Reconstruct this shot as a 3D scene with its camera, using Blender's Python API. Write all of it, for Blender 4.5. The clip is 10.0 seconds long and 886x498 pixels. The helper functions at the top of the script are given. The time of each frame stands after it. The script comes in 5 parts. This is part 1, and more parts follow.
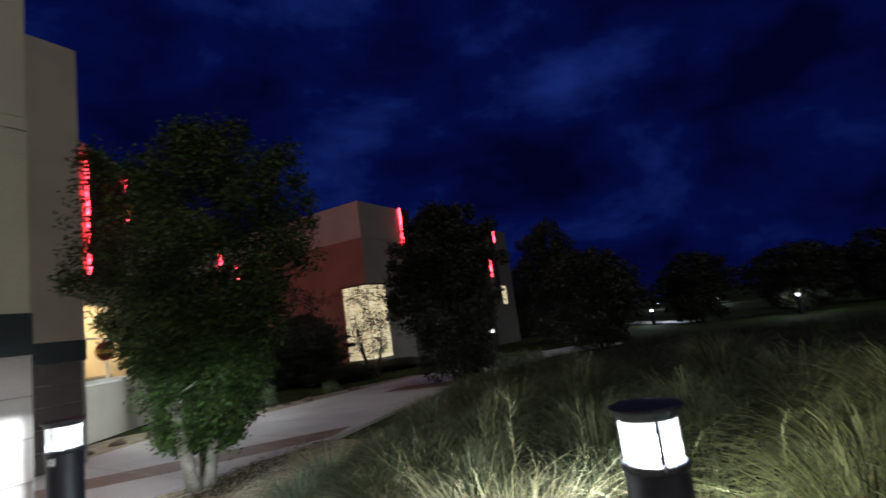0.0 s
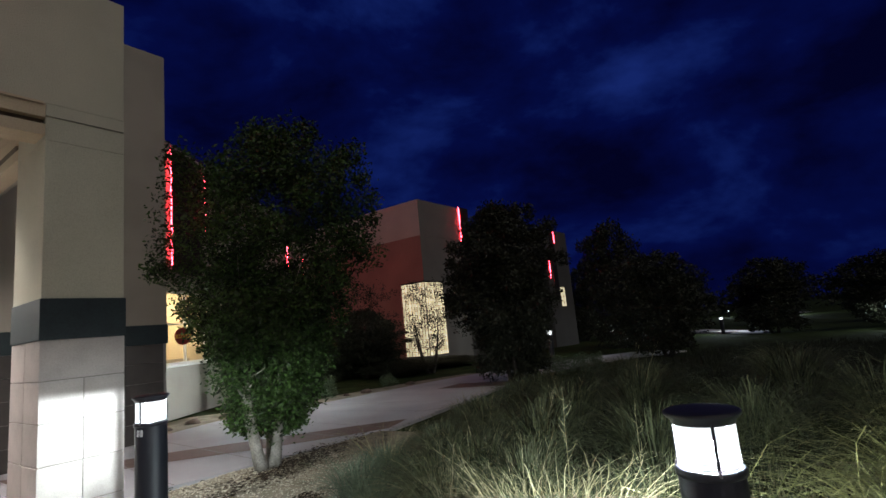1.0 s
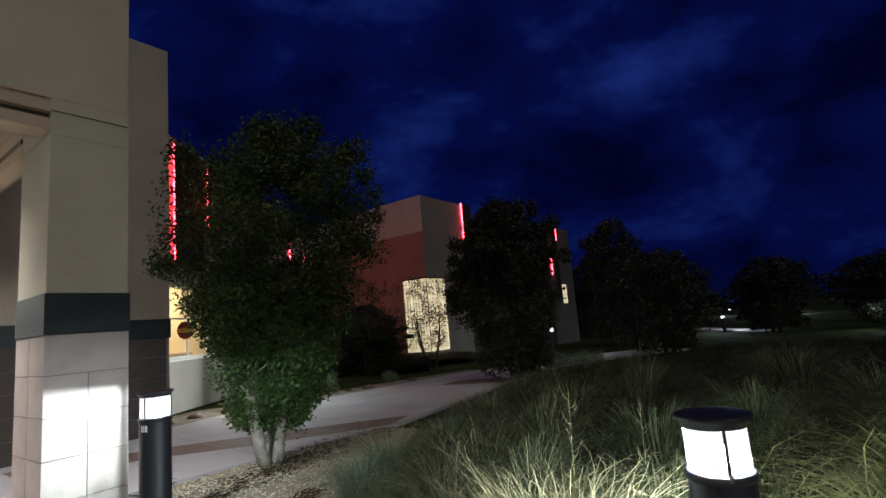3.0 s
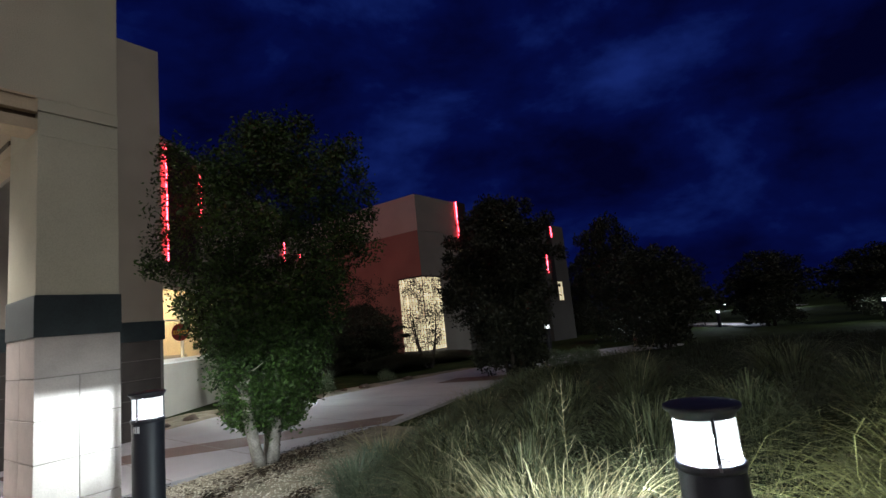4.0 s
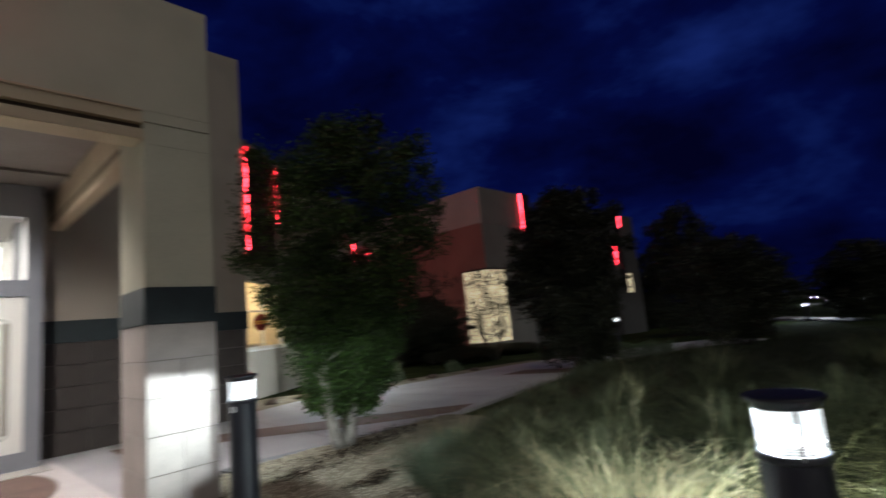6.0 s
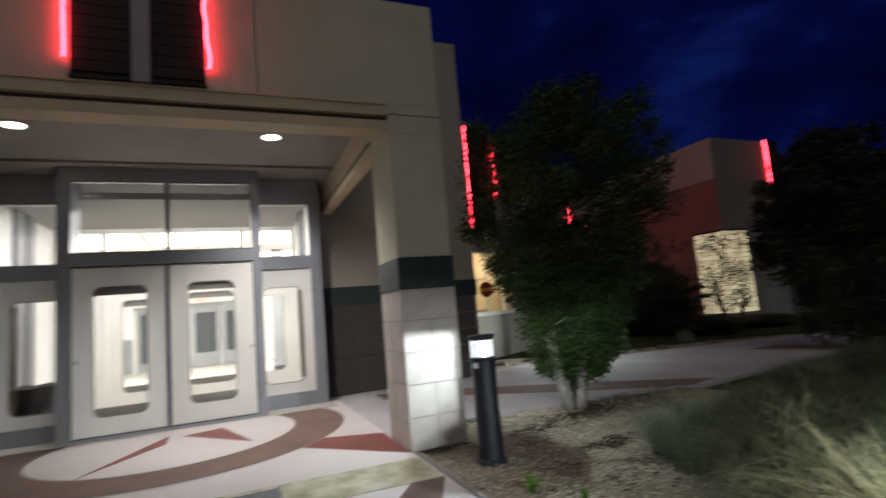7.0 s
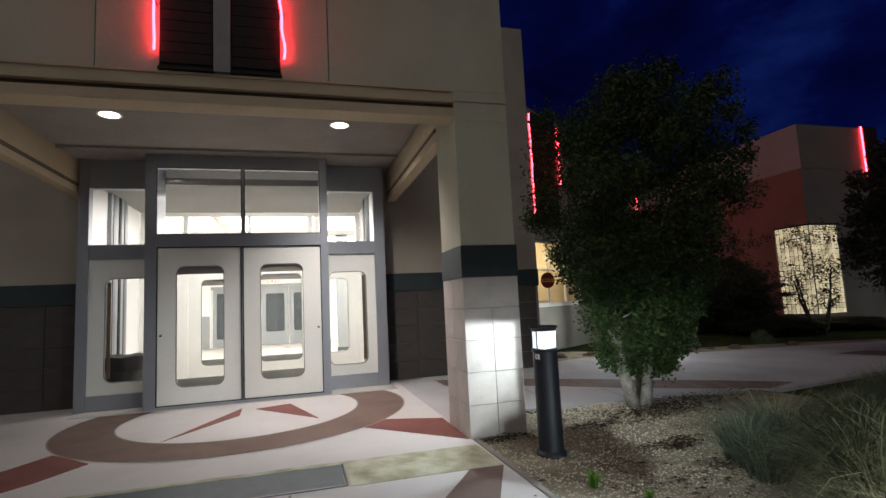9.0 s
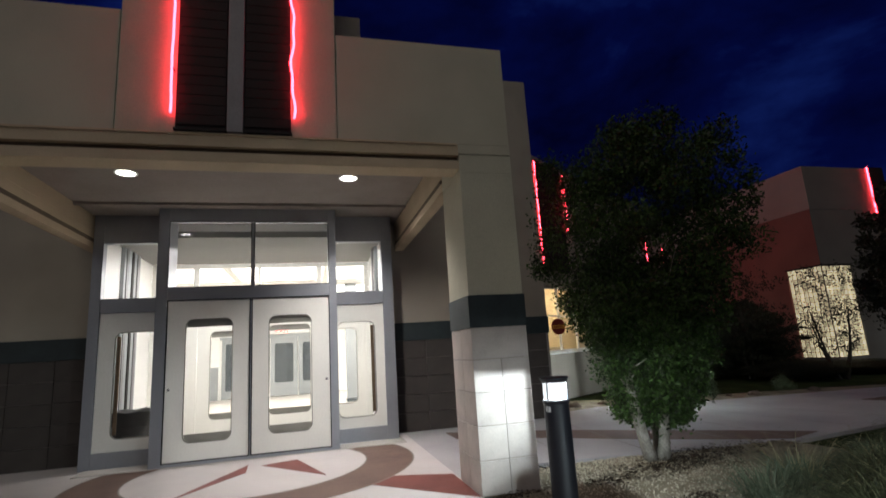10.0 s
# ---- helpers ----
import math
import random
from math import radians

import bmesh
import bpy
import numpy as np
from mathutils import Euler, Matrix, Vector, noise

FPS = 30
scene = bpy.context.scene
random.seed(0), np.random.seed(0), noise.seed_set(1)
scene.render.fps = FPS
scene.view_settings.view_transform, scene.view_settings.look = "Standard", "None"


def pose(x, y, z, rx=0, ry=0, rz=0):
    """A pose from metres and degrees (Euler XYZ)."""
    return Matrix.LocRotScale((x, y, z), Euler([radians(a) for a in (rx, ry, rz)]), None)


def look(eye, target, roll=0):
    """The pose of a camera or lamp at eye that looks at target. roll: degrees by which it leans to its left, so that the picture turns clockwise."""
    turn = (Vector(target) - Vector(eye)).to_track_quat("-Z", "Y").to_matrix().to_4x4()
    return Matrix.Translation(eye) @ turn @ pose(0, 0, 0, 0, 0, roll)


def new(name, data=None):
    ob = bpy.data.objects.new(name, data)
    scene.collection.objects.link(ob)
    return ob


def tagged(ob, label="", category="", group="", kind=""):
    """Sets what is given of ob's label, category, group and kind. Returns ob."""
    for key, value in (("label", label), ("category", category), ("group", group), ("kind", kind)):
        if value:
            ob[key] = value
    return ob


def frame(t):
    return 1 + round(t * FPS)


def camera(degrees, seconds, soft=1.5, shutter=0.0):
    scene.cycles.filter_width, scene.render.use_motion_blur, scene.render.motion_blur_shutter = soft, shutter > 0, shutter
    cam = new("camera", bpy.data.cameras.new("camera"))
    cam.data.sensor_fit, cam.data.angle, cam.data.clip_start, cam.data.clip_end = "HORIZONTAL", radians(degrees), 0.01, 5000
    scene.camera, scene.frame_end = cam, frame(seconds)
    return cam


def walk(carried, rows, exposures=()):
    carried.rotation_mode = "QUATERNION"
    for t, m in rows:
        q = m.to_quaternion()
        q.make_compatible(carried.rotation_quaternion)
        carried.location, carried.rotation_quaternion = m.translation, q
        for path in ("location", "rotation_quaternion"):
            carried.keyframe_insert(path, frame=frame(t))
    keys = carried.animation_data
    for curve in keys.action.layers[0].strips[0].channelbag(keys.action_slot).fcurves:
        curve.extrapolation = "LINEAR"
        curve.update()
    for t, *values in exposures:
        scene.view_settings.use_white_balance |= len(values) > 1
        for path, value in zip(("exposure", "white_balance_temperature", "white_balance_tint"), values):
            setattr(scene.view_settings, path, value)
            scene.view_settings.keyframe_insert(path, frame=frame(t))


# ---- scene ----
cam = camera(82.0, 10.0, shutter=0.9)
PATH = [
    (0, (-1.195, -4.676, 1.34), (0.524, -3.694, 1.625), -7.8),
    (0.5, (-1.259, -4.697, 1.353), (0.381, -3.591, 1.651), -5.8),
    (1, (-1.259, -4.716, 1.328), (0.333, -3.546, 1.635), -5.5),
    (1.5, (-1.282, -4.696, 1.34), (0.314, -3.53, 1.646), -4.6),
    (2, (-1.281, -4.695, 1.343), (0.298, -3.506, 1.65), -4.4),
    (3.5, (-1.253, -4.684, 1.349), (0.344, -3.515, 1.634), -5.4),
    (4, (-1.242, -4.703, 1.328), (0.358, -3.537, 1.614), -5.8),
    (4.5, (-1.251, -4.718, 1.32), (0.358, -3.564, 1.604), -5.9),
    (5, (-1.248, -4.696, 1.334), (0.365, -3.548, 1.618), -5.8),
    (6.3, (-1.396, -4.738, 1.303), (-0.132, -3.215, 1.594), -5.6),
    (6.5, (-1.418, -4.729, 1.271), (-0.318, -3.085, 1.565), -5.7),
    (7, (-1.484, -4.727, 1.297), (-0.72, -2.894, 1.533), -4.9),
    (7.5, (-1.512, -4.733, 1.296), (-0.903, -2.843, 1.532), -4.0),
    (8, (-1.527, -4.735, 1.288), (-0.977, -2.827, 1.521), -3.4),
    (8.5, (-1.52, -4.739, 1.289), (-0.974, -2.828, 1.516), -2.9),
    (9, (-1.511, -4.709, 1.297), (-0.97, -2.794, 1.504), -2.8),
    (9.5, (-1.494, -4.717, 1.319), (-0.982, -2.806, 1.615), -3.1),
    (10, (-1.494, -4.739, 1.338), (-0.986, -2.843, 1.724), -3.6),
]
walk(cam, [(t, look(eye, target, roll)) for t, eye, target, roll in PATH],
     exposures=[(0.0, 0.15), (5.2, 0.15), (6.3, -0.25), (7.0, -0.38), (10.0, -0.38)])

# ---- light ----
world = bpy.data.worlds.new("dusk_sky")
scene.world = world
world.use_nodes = True
wn = world.node_tree.nodes
wl = world.node_tree.links
wn.clear()
w_out = wn.new("ShaderNodeOutputWorld")
w_bg = wn.new("ShaderNodeBackground")
w_tc = wn.new("ShaderNodeTexCoord")
w_map = wn.new("ShaderNodeMapping")
w_map.inputs["Scale"].default_value = (1.0, 1.0, 1.9)
w_map.inputs["Location"].default_value = (1.7, 0.6, 0.3)
w_n1 = wn.new("ShaderNodeTexNoise")
w_n1.inputs["Scale"].default_value = 3.1
w_n1.inputs["Detail"].default_value = 7.0
w_n1.inputs["Roughness"].default_value = 0.56
w_n1.inputs["Distortion"].default_value = 0.15
w_ramp = wn.new("ShaderNodeValToRGB")
w_ramp.color_ramp.elements[0].position = 0.36
w_ramp.color_ramp.elements[0].color = (0.0010, 0.0013, 0.018, 1)
w_ramp.color_ramp.elements[1].position = 0.72
w_ramp.color_ramp.elements[1].color = (0.0080, 0.022, 0.160, 1)
w_mid = w_ramp.color_ramp.elements.new(0.53)
w_mid.color = (0.0016, 0.0042, 0.056, 1)
wl.new(w_tc.outputs["Generated"], w_map.inputs["Vector"])
wl.new(w_map.outputs["Vector"], w_n1.inputs["Vector"])
wl.new(w_n1.outputs["Fac"], w_ramp.inputs["Fac"])
wl.new(w_ramp.outputs["Color"], w_bg.inputs["Color"])
w_bg.inputs["Strength"].default_value = 0.74
wl.new(w_bg.outputs["Background"], w_out.inputs["Surface"])

CITY_FILL = 0.57     # added warm fill from behind the camera, for town lamps out of view
BOLLARD_W = 110.0
DOWNLIGHT_W = 660.0
LOBBY_W = 700.0
VESTIBULE_W = 170.0
NEON = 30.0


def lamp(name, kind, m, watts, color=(1, 1, 1), **more):
    data = bpy.data.lights.new(name, kind)
    data.energy, data.color = watts, color
    if kind == "POINT":
        data.shadow_soft_size = more.get("radius", 0.03)
    if kind == "SPOT":
        data.spot_size, data.spot_blend, data.shadow_soft_size = radians(more["cone"]), more.get("blend", 0.6), 0.07
    if kind == "AREA":
        data.shape, data.size, data.size_y = "RECTANGLE", more["size"][0], more["size"][1]
    if kind == "SUN":
        data.angle = radians(more["angle"])
    ob = new(name, data)
    ob.matrix_world = m
    return ob


# wide fill light added to lift the walls; its source is unseen
lamp("town_fill", "SUN", look((-9, -16, 28), (0, 0, 11.5)), CITY_FILL, (0.97, 0.92, 0.78), angle=60)


# ---- materials ----
def material(name, base, rough=0.7, var=0.18, scale=6.0, fine=90.0, bump=0.15, metal=0.0, tint=None, stain=0.0, piece=0.0, spec=0.4):
    """A painted or mineral surface: base colour varied by broad stains and fine grain, with a fine relief."""
    m = bpy.data.materials.new(name)
    m.use_nodes = True
    n, k = m.node_tree.nodes, m.node_tree.links
    p = n["Principled BSDF"]
    p.inputs["Roughness"].default_value = rough
    p.inputs["Metallic"].default_value = metal
    p.inputs["Specular IOR Level"].default_value = spec
    tc = n.new("ShaderNodeTexCoord")
    a = n.new("ShaderNodeTexNoise")
    a.inputs["Scale"].default_value, a.inputs["Detail"].default_value = scale, 5.0
    b = n.new("ShaderNodeTexNoise")
    b.inputs["Scale"].default_value, b.inputs["Detail"].default_value = fine, 3.0
    k.new(tc.outputs["Object"], a.inputs["Vector"])
    k.new(tc.outputs["Object"], b.inputs["Vector"])
    ramp = n.new("ShaderNodeValToRGB")
    other = tint or tuple(c * (1 - 1.6 * var) for c in base)
    ramp.color_ramp.elements[0].color = (*other, 1)
    ramp.color_ramp.elements[1].color = (*base, 1)
    ramp.color_ramp.elements[0].position, ramp.color_ramp.elements[1].position = 0.3, 0.62
    k.new(a.outputs["Fac"], ramp.inputs["Fac"])
    mix = n.new("ShaderNodeMix")
    mix.data_type, mix.blend_type = "RGBA", "MULTIPLY"
    mix.inputs["Factor"].default_value = min(1.0, 0.5 + var)
    fr = n.new("ShaderNodeValToRGB")
    fr.color_ramp.elements[0].color = (1 - 2.2 * var, 1 - 2.2 * var, 1 - 2.2 * var, 1)
    fr.color_ramp.elements[1].color = (1.0, 1.0, 1.0, 1)
    fr.color_ramp.elements[0].position, fr.color_ramp.elements[1].position = 0.32, 0.6
    k.new(b.outputs["Fac"], fr.inputs["Fac"])
    k.new(ramp.outputs["Color"], mix.inputs["A"])
    k.new(fr.outputs["Color"], mix.inputs["B"])
    last = mix.outputs["Result"]
    if piece:
        info = n.new("ShaderNodeObjectInfo")
        mr = n.new("ShaderNodeMapRange")
        mr.inputs["To Min"].default_value, mr.inputs["To Max"].default_value = 1 - piece, 1.0
        k.new(info.outputs["Random"], mr.inputs["Value"])
        pm = n.new("ShaderNodeMix")
        pm.data_type, pm.blend_type = "RGBA", "MULTIPLY"
        pm.inputs["Factor"].default_value = 1.0
        k.new(last, pm.inputs["A"])
        k.new(mr.outputs["Result"], pm.inputs["B"])
        last = pm.outputs["Result"]
    k.new(last, p.inputs["Base Color"])
    if bump:
        bp = n.new("ShaderNodeBump")
        bp.inputs["Strength"].default_value, bp.inputs["Distance"].default_value = bump, 0.01
        k.new(b.outputs["Fac"], bp.inputs["Height"])
        k.new(bp.outputs["Normal"], p.inputs["Normal"])
    return m


def glowing(name, color, strength):
    m = bpy.data.materials.new(name)
    m.use_nodes = True
    p = m.node_tree.nodes["Principled BSDF"]
    p.inputs["Base Color"].default_value = (*color, 1)
    p.inputs["Emission Color"].default_value = (*color, 1)
    p.inputs["Emission Strength"].default_value = strength
    return m


def pane_glass(name, gloss=0.9, tint=(1, 1, 1)):
    m = bpy.data.materials.new(name)
    m.use_nodes = True
    n, k = m.node_tree.nodes, m.node_tree.links
    n.clear()
    out = n.new("ShaderNodeOutputMaterial")
    tr = n.new("ShaderNodeBsdfTransparent")
    tr.inputs["Color"].default_value = (*tint, 1)
    gl = n.new("ShaderNodeBsdfGlossy")
    gl.inputs["Roughness"].default_value = 0.03
    fr = n.new("ShaderNodeFresnel")
    fr.inputs["IOR"].default_value = 1.35
    mx = n.new("ShaderNodeMixShader")
    k.new(fr.outputs["Fac"], mx.inputs["Fac"])
    k.new(tr.outputs["BSDF"], mx.inputs[1])
    k.new(gl.outputs["BSDF"], mx.inputs[2])
    k.new(mx.outputs["Shader"], out.inputs["Surface"])
    return m


def leafy(name, base, dark, rough=0.5, trans=0.25):
    m = bpy.data.materials.new(name)
    m.use_nodes = True
    n, k = m.node_tree.nodes, m.node_tree.links
    p = n["Principled BSDF"]
    p.inputs["Roughness"].default_value = rough
    p.inputs["Specular IOR Level"].default_value = 0.35
    g = n.new("ShaderNodeNewGeometry")
    ramp = n.new("ShaderNodeValToRGB")
    ramp.color_ramp.elements[0].color, ramp.color_ramp.elements[1].color = (*dark, 1), (*base, 1)
    k.new(g.outputs["Random Per Island"], ramp.inputs["Fac"])
    k.new(ramp.outputs["Color"], p.inputs["Base Color"])
    t = n.new("ShaderNodeBsdfTranslucent")
    k.new(ramp.outputs["Color"], t.inputs["Color"])
    mx = n.new("ShaderNodeMixShader")
    mx.inputs["Fac"].default_value = trans
    k.new(p.outputs["BSDF"], mx.inputs[1])
    k.new(t.outputs["BSDF"], mx.inputs[2])
    k.new(mx.outputs["Shader"], n["Material Output"].inputs["Surface"])
    return m


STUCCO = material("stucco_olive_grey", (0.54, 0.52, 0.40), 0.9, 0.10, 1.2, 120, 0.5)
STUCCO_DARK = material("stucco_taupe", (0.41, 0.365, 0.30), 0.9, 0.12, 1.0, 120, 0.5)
# cream of the porch bands stands for light coming up from below
CREAM = material("cream_lit_trim", (0.55, 0.44, 0.30), 0.75, 0.08, 2.0, 80, 0.15)
TEAL = material("dark_teal_tile", (0.026, 0.038, 0.041), 0.55, 0.15, 5.0, 60, 0.12)
BLOCK = material("ground_face_block", (0.52, 0.46, 0.42), 0.85, 0.10, 5.0, 160, 0.35, piece=0.10)
MORTAR = material("mortar_grey", (0.25, 0.23, 0.21), 0.95, 0.1, 10, 150, 0.3)
# block of the wall base, darkened: porch shade put into its colour
DARK_BLOCK = material("shaded_masonry", (0.075, 0.064, 0.058), 0.9, 0.14, 4.0, 140, 0.4, piece=0.12)
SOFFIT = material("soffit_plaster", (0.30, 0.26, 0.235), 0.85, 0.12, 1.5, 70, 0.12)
CONCRETE = material("broom_concrete", (0.55, 0.51, 0.50), 0.85, 0.08, 1.1, 130, 0.3)
WALKWAY = material("walk_concrete", (0.42, 0.40, 0.41), 0.88, 0.12, 0.8, 120, 0.3)
BROWN_PAVE = material("brown_stamped_concrete", (0.165, 0.10, 0.08), 0.8, 0.15, 2.0, 110, 0.3)
RED_PAVE = material("red_stained_concrete", (0.21, 0.062, 0.05), 0.8, 0.15, 2.5, 110, 0.3)
STAINED = material("lichen_stained_stone", (0.50, 0.47, 0.36), 0.9, 0.14, 4.5, 90, 0.4, tint=(0.26, 0.25, 0.15))
GRATE = material("slate_drain_cover", (0.075, 0.09, 0.10), 0.6, 0.15, 6.0, 100, 0.2)
ALU = material("anodised_aluminium", (0.33, 0.345, 0.38), 0.42, 0.06, 2.0, 60, 0.02, metal=0.45)
WHITE = material("white_door_paint", (0.86, 0.85, 0.80), 0.45, 0.04, 1.5, 40, 0.02)
GREYCAP = material("grey_rubber_cap", (0.26, 0.25, 0.22), 0.6, 0.08, 5.0, 60, 0.05)
BRONZE = material("bronze_strip", (0.20, 0.14, 0.09), 0.35, 0.1, 8.0, 60, 0.03, metal=0.6)
BLACK = material("black_powder_coat", (0.018, 0.019, 0.026), 0.5, 0.15, 5.0, 140, 0.08)
BLACKBAG = material("black_bin_plastic", (0.010, 0.010, 0.011), 0.5, 0.15, 14.0, 60, 0.3)
DARK_PANEL = material("dark_louvre_panel", (0.011, 0.007, 0.007), 0.75, 0.15, 4.0, 90, 0.1)
GREY_TRIM = material("grey_metal_trim", (0.22, 0.21, 0.22), 0.5, 0.08, 4.0, 60, 0.05, metal=0.3)
# vestibule ceiling greyed to look unlit; that shade is in its colour
VCEIL = material("unlit_vestibule_ceiling", (0.24, 0.235, 0.225), 0.8, 0.05, 1.0, 40, 0.03)
# shade inside the beam groove, put in as a dark brown colour
GROOVE = material("brown_groove_shade", (0.15, 0.115, 0.08), 0.9, 0.1, 4.0, 60, 0.1)
GAPBLACK = material("black_gap_and_bead", (0.012, 0.012, 0.012), 0.7, 0.1, 8.0, 60, 0.0)
INNER = material("white_interior_wall", (0.80, 0.795, 0.775), 0.75, 0.04, 1.0, 40, 0.03)
WARM_INNER = material("warm_interior_wall", (0.74, 0.60, 0.38), 0.8, 0.05, 1.0, 40, 0.03)
GREYDOOR = material("grey_far_door", (0.30, 0.32, 0.33), 0.5, 0.06, 2.0, 40, 0.02)
FLOORTILE = material("polished_lobby_floor", (0.60, 0.56, 0.51), 0.25, 0.08, 1.2, 50, 0.02)
TERRACOTTA = material("terracotta_stucco", (0.44, 0.17, 0.14), 0.9, 0.12, 0.8, 90, 0.4)
# the pink stands for red light falling on the side wall
PALE = material("pale_redlit_stucco", (0.64, 0.44, 0.38), 0.9, 0.10, 0.7, 90, 0.4)
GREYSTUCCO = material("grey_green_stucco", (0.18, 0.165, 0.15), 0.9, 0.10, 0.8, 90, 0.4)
# grey stucco again, darker: night shade on the far wings put into colour
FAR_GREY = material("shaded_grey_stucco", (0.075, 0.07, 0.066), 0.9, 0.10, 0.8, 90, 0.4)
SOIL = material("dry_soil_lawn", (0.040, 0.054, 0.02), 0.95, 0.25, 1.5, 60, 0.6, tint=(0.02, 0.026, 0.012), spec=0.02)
GRAVEL = material("decomposed_granite", (0.28, 0.235, 0.165), 0.95, 0.22, 3.0, 130, 0.9, tint=(0.13, 0.105, 0.07))
STONE = material("tan_pebbles", (0.56, 0.49, 0.37), 0.9, 0.2, 20.0, 160, 0.3)
ROCK = material("rust_boulder", (0.13, 0.095, 0.075), 0.95, 0.2, 8.0, 60, 0.6)
BARK = material("pale_smooth_bark", (0.33, 0.30, 0.265), 0.9, 0.22, 9.0, 60, 0.5, tint=(0.16, 0.14, 0.115))
DARKBARK = material("dark_bark", (0.07, 0.055, 0.045), 0.95, 0.2, 9.0, 60, 0.5)
LEAF = leafy("evergreen_leaf", (0.060, 0.118, 0.022), (0.010, 0.011, 0.006), 0.55, 0.2)
FARLEAF = leafy("far_leaf", (0.040, 0.042, 0.022), (0.016, 0.018, 0.011))
FINEBLADE = leafy("fine_blade", (0.26, 0.255, 0.10), (0.016, 0.020, 0.008), 0.6, 0.3)
BLADE = leafy("grass_blade", (0.150, 0.165, 0.082), (0.008, 0.012, 0.006), 0.6, 0.3)
# darker copy of the grass blade: self-shadowing put into the colour
MEADOW = leafy("shaded_meadow_blade", (0.034, 0.040, 0.020), (0.012, 0.015, 0.009), 0.7, 0.2)
SAGEBLADE = leafy("sage_blade", (0.20, 0.25, 0.165), (0.055, 0.08, 0.05), 0.6, 0.25)
STRAW = leafy("dry_straw", (0.55, 0.49, 0.29), (0.13, 0.115, 0.055), 0.6, 0.4)
SAGE = leafy("grey_green_shrub", (0.14, 0.18, 0.11), (0.05, 0.07, 0.035), 0.6, 0.2)
WEED = leafy("bright_weed", (0.16, 0.32, 0.04), (0.08, 0.18, 0.02), 0.5, 0.3)
LITTER = leafy("dead_leaves", (0.07, 0.045, 0.025), (0.015, 0.010, 0.006), 0.8, 0.1)
GLASS = pane_glass("clear_pane")
NEON_RED = glowing("red_led_rope", (1.0, 0.03, 0.05), NEON)
LED_WHITE = glowing("led_disc", (1.0, 0.98, 0.95), 30.0)
TUBE = glowing("ceiling_light_panel", (1.0, 0.96, 0.88), 4.0)
WARMTUBE = glowing("warm_ceiling_tube", (1.0, 0.9, 0.7), 8.0)
GLOWBLOCK = glowing("lit_glass_block", (1.0, 0.86, 0.56), 1.0)
gn, gk = GLOWBLOCK.node_tree.nodes, GLOWBLOCK.node_tree.links
g_tc, g_no, g_oi, g_ma, g_mr = gn.new("ShaderNodeTexCoord"), gn.new("ShaderNodeTexNoise"), gn.new("ShaderNodeObjectInfo"), gn.new("ShaderNodeMath"), gn.new("ShaderNodeMapRange")
g_no.inputs["Scale"].default_value, g_no.inputs["Detail"].default_value = 16.0, 4.0
g_ma.operation = "MULTIPLY_ADD"
g_ma.inputs[1].default_value = 0.30
g_mr.inputs["From Min"].default_value, g_mr.inputs["From Max"].default_value = 0.46, 0.86
g_mr.inputs["To Min"].default_value, g_mr.inputs["To Max"].default_value = 0.08, 1.0
gk.new(g_tc.outputs["Object"], g_no.inputs["Vector"])
gk.new(g_oi.outputs["Random"], g_ma.inputs[0])
gk.new(g_no.outputs["Fac"], g_ma.inputs[2])
gk.new(g_ma.outputs["Value"], g_mr.inputs["Value"])
gk.new(g_mr.outputs["Result"], gn["Principled BSDF"].inputs["Emission Strength"])
EXIT_RED = glowing("exit_sign_red", (1.0, 0.05, 0.04), 2.0)
SIGN_RED = material("sign_dark_red", (0.22, 0.025, 0.02), 0.5, 0.08, 8.0, 60, 0.0)
SIGN_YELLOW = material("sign_amber", (0.75, 0.38, 0.06), 0.5, 0.08, 8.0, 60, 0.0)
WHITE_BAR = material("white_marking", (0.7, 0.7, 0.7), 0.6, 0.05, 8.0, 60, 0.0)


# ---- mesh helpers ----
def thing(name, label="", category="", group="", kind="", at=(0, 0, 0), turn=0.0):
    ob = new(name)
    ob.matrix_world = pose(*at, 0, 0, turn)
    return tagged(ob, label, category, group, kind)


def part(name, bm, mat, parent=None, label="", smooth=False, mesh=None):
    me = mesh
    if me is None:
        me = bpy.data.meshes.new(name)
        bm.to_mesh(me)
        bm.free()
        me.materials.append(mat)
        if smooth:
            me.shade_smooth()
    ob = new(name, me)
    if parent is not None:
        ob.parent = parent
    return tagged(ob, label)


def setting(name, bm, mat, label, category="", smooth=False):
    return tagged(part(name, bm, mat, None, label, smooth), "", category or name.split("_")[0], "", "structure")


def box(x0, y0, z0, x1, y1, z1, bevel=0.0, bm=None):
    b = bm or bmesh.new()
    r = bmesh.ops.create_cube(b, size=1.0)
    vs = r["verts"]
    bmesh.ops.transform(b, matrix=Matrix.LocRotScale(((x0 + x1) / 2, (y0 + y1) / 2, (z0 + z1) / 2), None, (x1 - x0, y1 - y0, z1 - z0)), verts=vs)
    if bevel:
        es = list({e for v in vs for e in v.link_edges})
        bmesh.ops.bevel(b, geom=es, offset=bevel, segments=2, affect="EDGES", profile=0.7)
    return b


def lathe(profile, seg=32, bm=None, cap=True):
    """A turned body from (radius, z) pairs."""
    b = bm or bmesh.new()
    rings = []
    for r, z in profile:
        rings.append([b.verts.new((r * math.cos(2 * math.pi * i / seg), r * math.sin(2 * math.pi * i / seg), z)) for i in range(seg)])
    for a, c in zip(rings, rings[1:]):
        for i in range(seg):
            b.faces.new((a[i], a[(i + 1) % seg], c[(i + 1) % seg], c[i]))
    if cap:
        b.faces.new(rings[-1])
        b.faces.new(rings[0][::-1])
    return b


